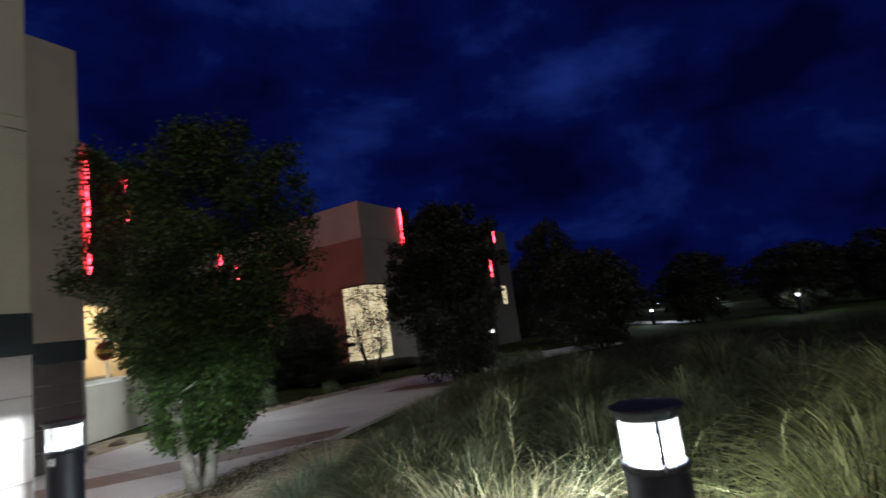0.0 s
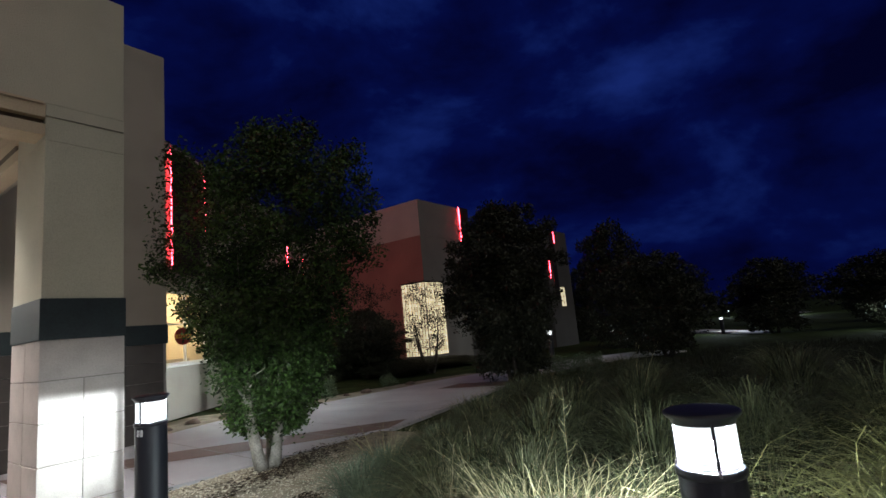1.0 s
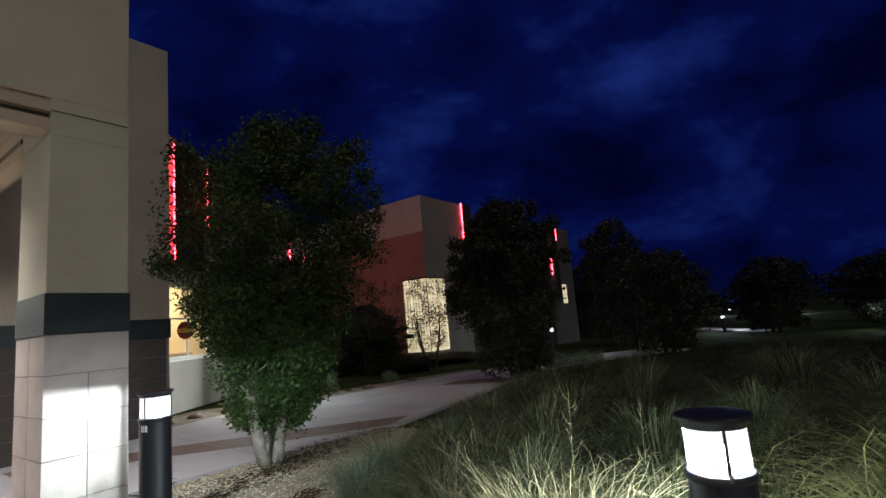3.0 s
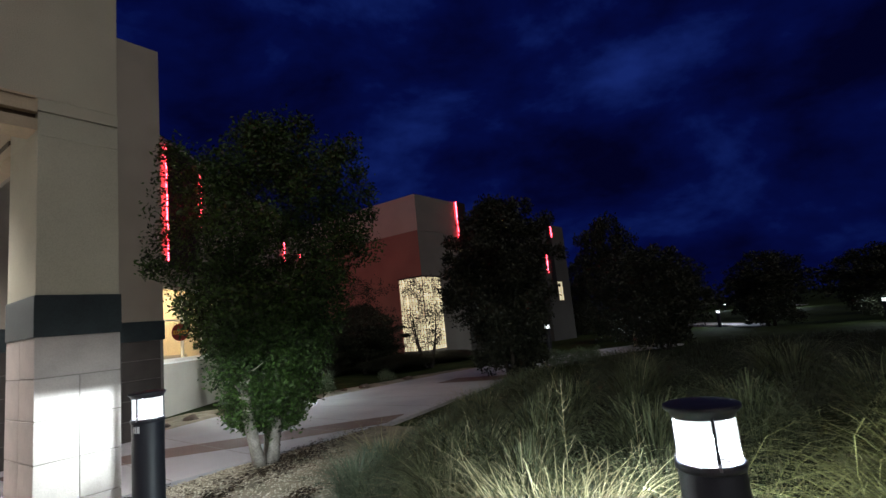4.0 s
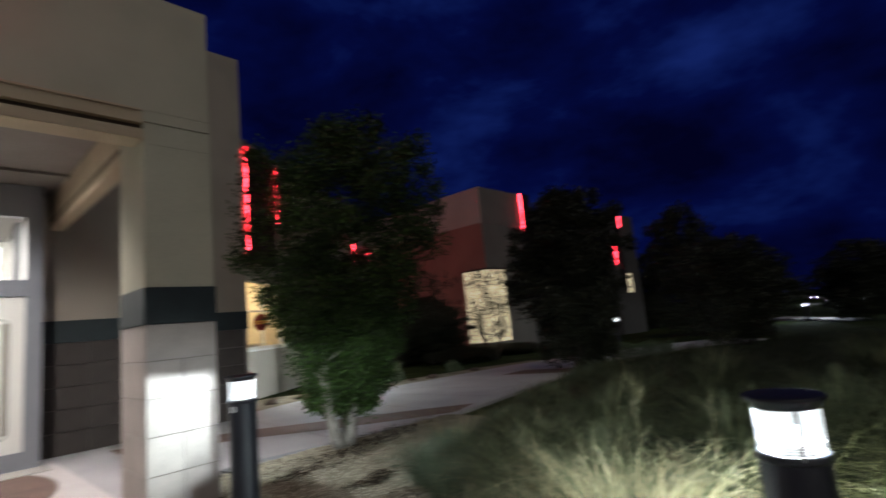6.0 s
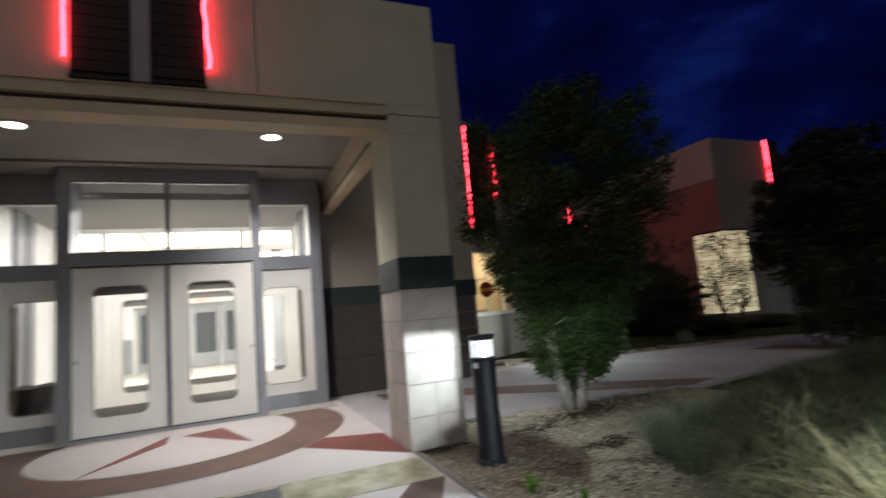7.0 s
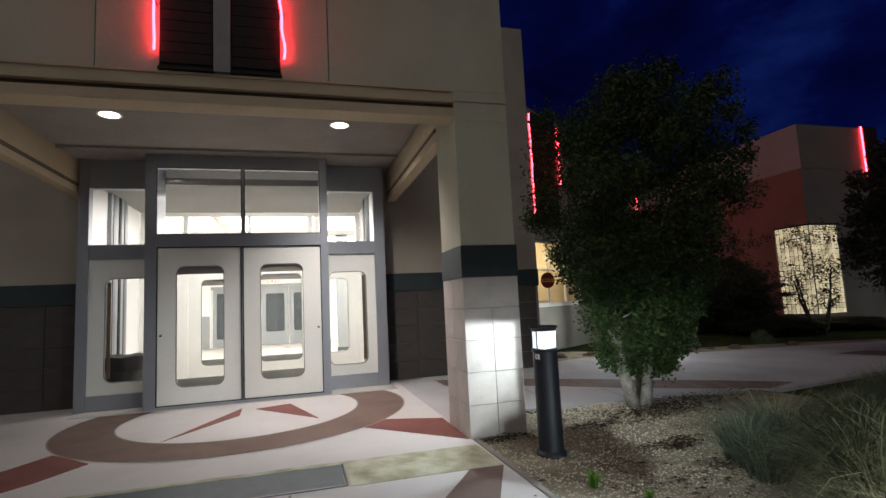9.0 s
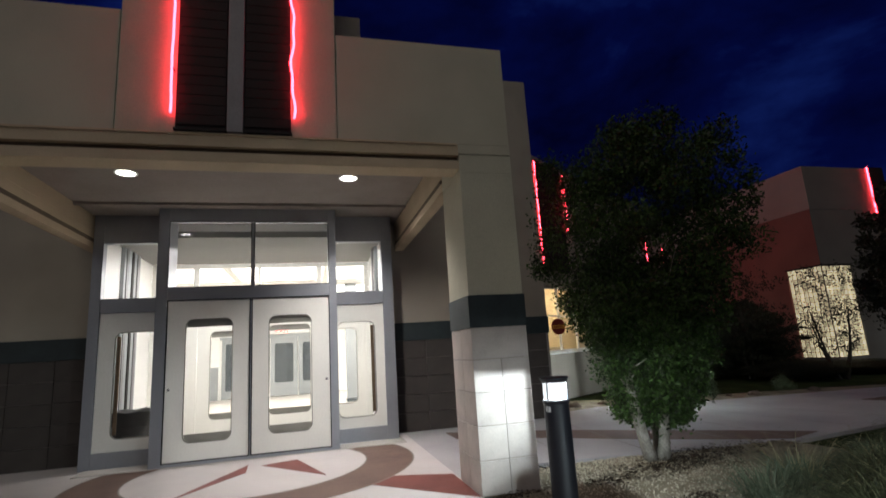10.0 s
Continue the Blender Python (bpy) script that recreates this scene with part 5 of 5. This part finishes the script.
CLUMPS = [(0.74, -3.74, 0.95, "straw", False, False, 0.88), (0.98, -3.58, 1.0, "straw", False, False, 0.95), (1.02, -3.80, 0.8, "straw", False, False, 0.8),
          (0.80, -3.2, 0.85, "mound", True, False, 0.8), (1.2, -3.25, 0.9, "mound", True, True, 0.9), (1.35, -3.65, 0.9, "mound", False, False, 0.85), (1.2, -2.8, 0.8, "mound", True, False, 0.8), (1.75, -3.0, 0.95, "mound", False, True, 0.95), (1.9, -3.75, 0.9, "mound", False, False, 0.95),
          (1.75, -4.95, 1.1, "fine", False, False, 0.78), (1.75, -5.85, 1.15, "fine", False, False, 0.9), (2.45, -5.1, 1.25, "fine", False, False, 0.85),
          (2.15, -2.35, 0.95, "mound", True, False, 0.9), (1.6, -1.75, 0.8, "upright", False, False, 0.95), (1.78, -1.38, 0.95, "upright", False, False, 0.85), (2.1, -1.5, 0.9, "upright", False, False, 0.9), (2.35, -1.15, 0.9, "upright", True, False, 0.85), (1.95, -2.1, 0.95, "mound", False, False, 0.9), (1.6, -2.45, 0.85, "mound", True, False, 0.85), (2.55, -1.75, 0.95, "mound", False, True, 0.85),
          (2.75, -0.8, 0.7, "upright", False, False, 0.7), (3.1, -1.1, 0.85, "upright", False, False, 0.8), (2.9, -2.5, 1.1, "mound", False, True, 0.95), (3.1, -3.4, 1.1, "mound", False, False, 1.0),
          (3.6, -1.5, 1.0, "mound", False, True, 0.85), (3.5, -0.75, 0.7, "upright", False, False, 0.7), (4.2, -0.45, 0.75, "upright", False, True, 0.7),
          (4.4, -1.0, 0.95, "mound", True, False, 0.8), (4.2, -2.2, 1.1, "mound", False, True, 1.0), (4.0, -4.0, 1.2, "mound", False, False, 1.0),
          (5.1, -0.2, 0.8, "upright", True, True, 0.75), (5.4, -1.0, 1.05, "mound", False, False, 0.85), (5.4, -2.6, 1.2, "mound", False, True, 1.0),
          (6.1, 0.1, 0.85, "upright", False, True, 0.8), (6.6, -0.7, 1.1, "mound", False, False, 0.85), (7.0, -2.3, 1.2, "mound", False, False, 0.9), (7.2, 0.35, 0.9, "upright", False, True, 0.8),
          (3.2, -5.6, 1.3, "fine", False, False, 1.1), (5.0, -5.0, 1.3, "mound", False, False, 1.0), (8.2, 0.3, 1.0, "upright", False, False, 0.8),
          (6.6, -4.2, 1.4, "mound", False, False, 0.9), (2.4, -6.6, 1.3, "fine", False, False, 1.1), (8.6, -1.4, 1.3, "mound", False, False, 0.8),
          (4.2, -6.8, 1.4, "mound", False, False, 1.0), (9.2, -3.9, 1.5, "mound", False, False, 0.8)]
for k, (x, y, s, kind, st, sk, h) in enumerate(CLUMPS):
    grass_clump(x, y, s, k, kind, st, sk, h)

# dry branching stalk standing up out of the grasses
def dry_stalk(x, y, height, seed):
    rng = random.Random(seed)
    t = thing("dry_stalk", "dry branching seed stalk standing above the grasses", "dry stalk", "dry stalks", at=(x, y, bed_z(x, y) - 0.02))
    pts = [(0.02 * math.sin(2.2 * f + seed), 0.02 * math.cos(1.7 * f), height * f) for f in (0, 0.25, 0.5, 0.75, 1.0)]
    part("stem", rod(pts, [0.0036, 0.0032, 0.0026, 0.002, 0.001], 6), STRAW, t)
    for k in range(11):
        f = 0.42 + 0.05 * k
        i = min(int(f * 4), 3)
        p = Vector(pts[i]).lerp(Vector(pts[i + 1]), f * 4 - i)
        a, ln = rng.uniform(0, 6.283), 0.16 * (1.15 - f) + 0.03
        q = p + Vector((math.cos(a) * ln * 0.6, math.sin(a) * ln * 0.6, ln * rng.uniform(0.5, 0.9)))
        part("twig", rod([p, p.lerp(q, 0.5) + Vector((0, 0, -0.012)), q], [0.0018, 0.0014, 0.0007], 5), STRAW, t)


dry_stalk(1.6, -3.38, 0.97, 4)
dry_stalk(2.35, -3.55, 0.78, 9)

# rough meadow grass between the clumps and the far lawn, shadow in its colour
rng = random.Random(77)
verts, faces = [], []
for _ in range(42000):
    x = 2.4 + 17.0 * rng.random() ** 1.5
    y = rng.uniform(-11.5, -1.3 if x < 4.5 else -0.6 + 0.09 * (x - 4.5))
    if x > 12.5 and y > 1.2 - 0.42 * (x - 12.5):
        continue
    if noise.noise(Vector((x * 0.7, y * 0.7, 3.0))) < -0.22:
        continue
    h = rng.uniform(0.12, 0.36) * (1.0 + 0.5 * noise.noise(Vector((x * 0.5, y * 0.5, 9.0))))
    a, lean, w = rng.uniform(0, 6.283), h * rng.uniform(0.2, 0.9), rng.uniform(0.003, 0.007)
    z, ca, sa = ground_z(x, y), math.cos(a), math.sin(a)
    if x < 4.1:
        z = bed_z(x, y)
    b0 = len(verts)
    verts += [(x - sa * w, y + ca * w, z - 0.01), (x + sa * w, y - ca * w, z - 0.01),
              (x + 0.35 * lean * ca - sa * w * 0.8, y + 0.35 * lean * sa + ca * w * 0.8, z + 0.65 * h), (x + 0.35 * lean * ca + sa * w * 0.8, y + 0.35 * lean * sa - ca * w * 0.8, z + 0.65 * h),
              (x + lean * ca, y + lean * sa, z + h * 0.95)]
    faces += [(b0, b0 + 1, b0 + 3, b0 + 2), (b0 + 2, b0 + 3, b0 + 4)]
me = bpy.data.meshes.new("meadow_grass")
me.from_pydata(verts, [], faces)
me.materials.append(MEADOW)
tagged(new("meadow_grass", me), "rough meadow grass beyond the planted clumps, darkened as if in shadow", "grass", "", "stuff")

# low shrubs beyond the walkway and at its far bend
rng = random.Random(8)
v, f = leaf_cloud(rng, [((rng.uniform(-0.28, 0.28), rng.uniform(-0.28, 0.28), rng.uniform(0.08, 0.48)), 0.14) for _ in range(26)], 1800, 1.2, 0.055)
me = bpy.data.meshes.new("foliage")
me.from_pydata(v, [], f)
me.materials.append(SAGE)
for x, y, s in ((7.1, 5.5, 0.95), (9.6, 5.6, 0.6), (11.9, 1.5, 0.9), (12.9, 1.3, 0.8), (13.9, 1.2, 0.7)):
    t = thing("shrub", "low grey-green shrub beside the walkway", "shrub", "low shrubs")
    t.matrix_world = Matrix.LocRotScale((x, y, ground_z(x, y)), Euler((0, 0, x)), (s, s, s))
    part("foliage", None, None, t, mesh=me)
    part("stem", rod([(0, 0, -0.03), (0.02, 0.01, 0.3)], [0.015, 0.006], 6), DARKBARK, t)


def boulder(x, y, s, seed):
    b = bmesh.new()
    bmesh.ops.create_icosphere(b, subdivisions=2, radius=s)
    for v in b.verts:
        v.co *= 1 + 0.35 * noise.noise(v.co * (1.6 / s) + Vector((seed * 7.1, 0, 0)))
        v.co.z *= 0.62
    o = part("boulder", b, ROCK, None, "weathered brown boulder on the ground", True)
    o.location = (x, y, ground_z(x, y) + 0.25 * s)
    return tagged(o, "", "boulder", "boulders")


for k, (x, y, s) in enumerate(((3.9, 5.45, 0.14), (4.6, 5.55, 0.10), (5.9, 5.2, 0.12), (8.2, 5.1, 0.14), (9.9, 5.1, 0.13), (3.3, 5.2, 0.10), (7.7, 5.3, 0.09))):
    boulder(x, y, s, k)

# litter and weeds on the gravel
rng = random.Random(14)
verts, faces = [], []
for cx, cy, n, r in ((1.25, -0.15, 110, 0.13), (2.0, 0.1, 420, 0.35), (1.55, -0.85, 130, 0.12), (1.75, -0.75, 60, 0.1), (2.5, 0.2, 320, 0.3), (0.9, 0.75, 120, 0.3), (1.2, -1.6, 120, 0.5), (3.2, 0.5, 300, 0.4), (0.3, -0.1, 60, 0.12)):
    for _ in range(n):
        x, y = cx + rng.gauss(0, r), cy + rng.gauss(0, r * 0.45)
        z, a, L = bed_z(x, y) + 0.006 + rng.random() * 0.03, rng.uniform(0, 6.28), rng.uniform(0.025, 0.07)
        b0 = len(verts)
        verts += [(x, y, z), (x + L * 0.5 * math.cos(a + 0.5), y + L * 0.5 * math.sin(a + 0.5), z + 0.008), (x + L * math.cos(a), y + L * math.sin(a), z), (x + L * 0.5 * math.cos(a - 0.5), y + L * 0.5 * math.sin(a - 0.5), z + 0.005)]
        faces.append((b0, b0 + 1, b0 + 2, b0 + 3))
me = bpy.data.meshes.new("leaf_litter")
me.from_pydata(verts, [], faces)
me.materials.append(LITTER)
tagged(new("leaf_litter", me), "dead brown leaves lying on the gravel", "leaf litter", "", "stuff")
weed_me = grass_mesh(5, 40, 0.11, 0.07, 0.6, WEED, 0.008, 0.03)
for x, y, s in ((0.42, -1.42, 1.0), (0.62, -1.75, 0.6)):
    t = thing("weed", "small bright green weed in the gravel", "weed", "weeds")
    t.matrix_world = Matrix.LocRotScale((x, y, bed_z(x, y)), None, (s, s, s))
    part("leaves", None, None, t, mesh=weed_me)

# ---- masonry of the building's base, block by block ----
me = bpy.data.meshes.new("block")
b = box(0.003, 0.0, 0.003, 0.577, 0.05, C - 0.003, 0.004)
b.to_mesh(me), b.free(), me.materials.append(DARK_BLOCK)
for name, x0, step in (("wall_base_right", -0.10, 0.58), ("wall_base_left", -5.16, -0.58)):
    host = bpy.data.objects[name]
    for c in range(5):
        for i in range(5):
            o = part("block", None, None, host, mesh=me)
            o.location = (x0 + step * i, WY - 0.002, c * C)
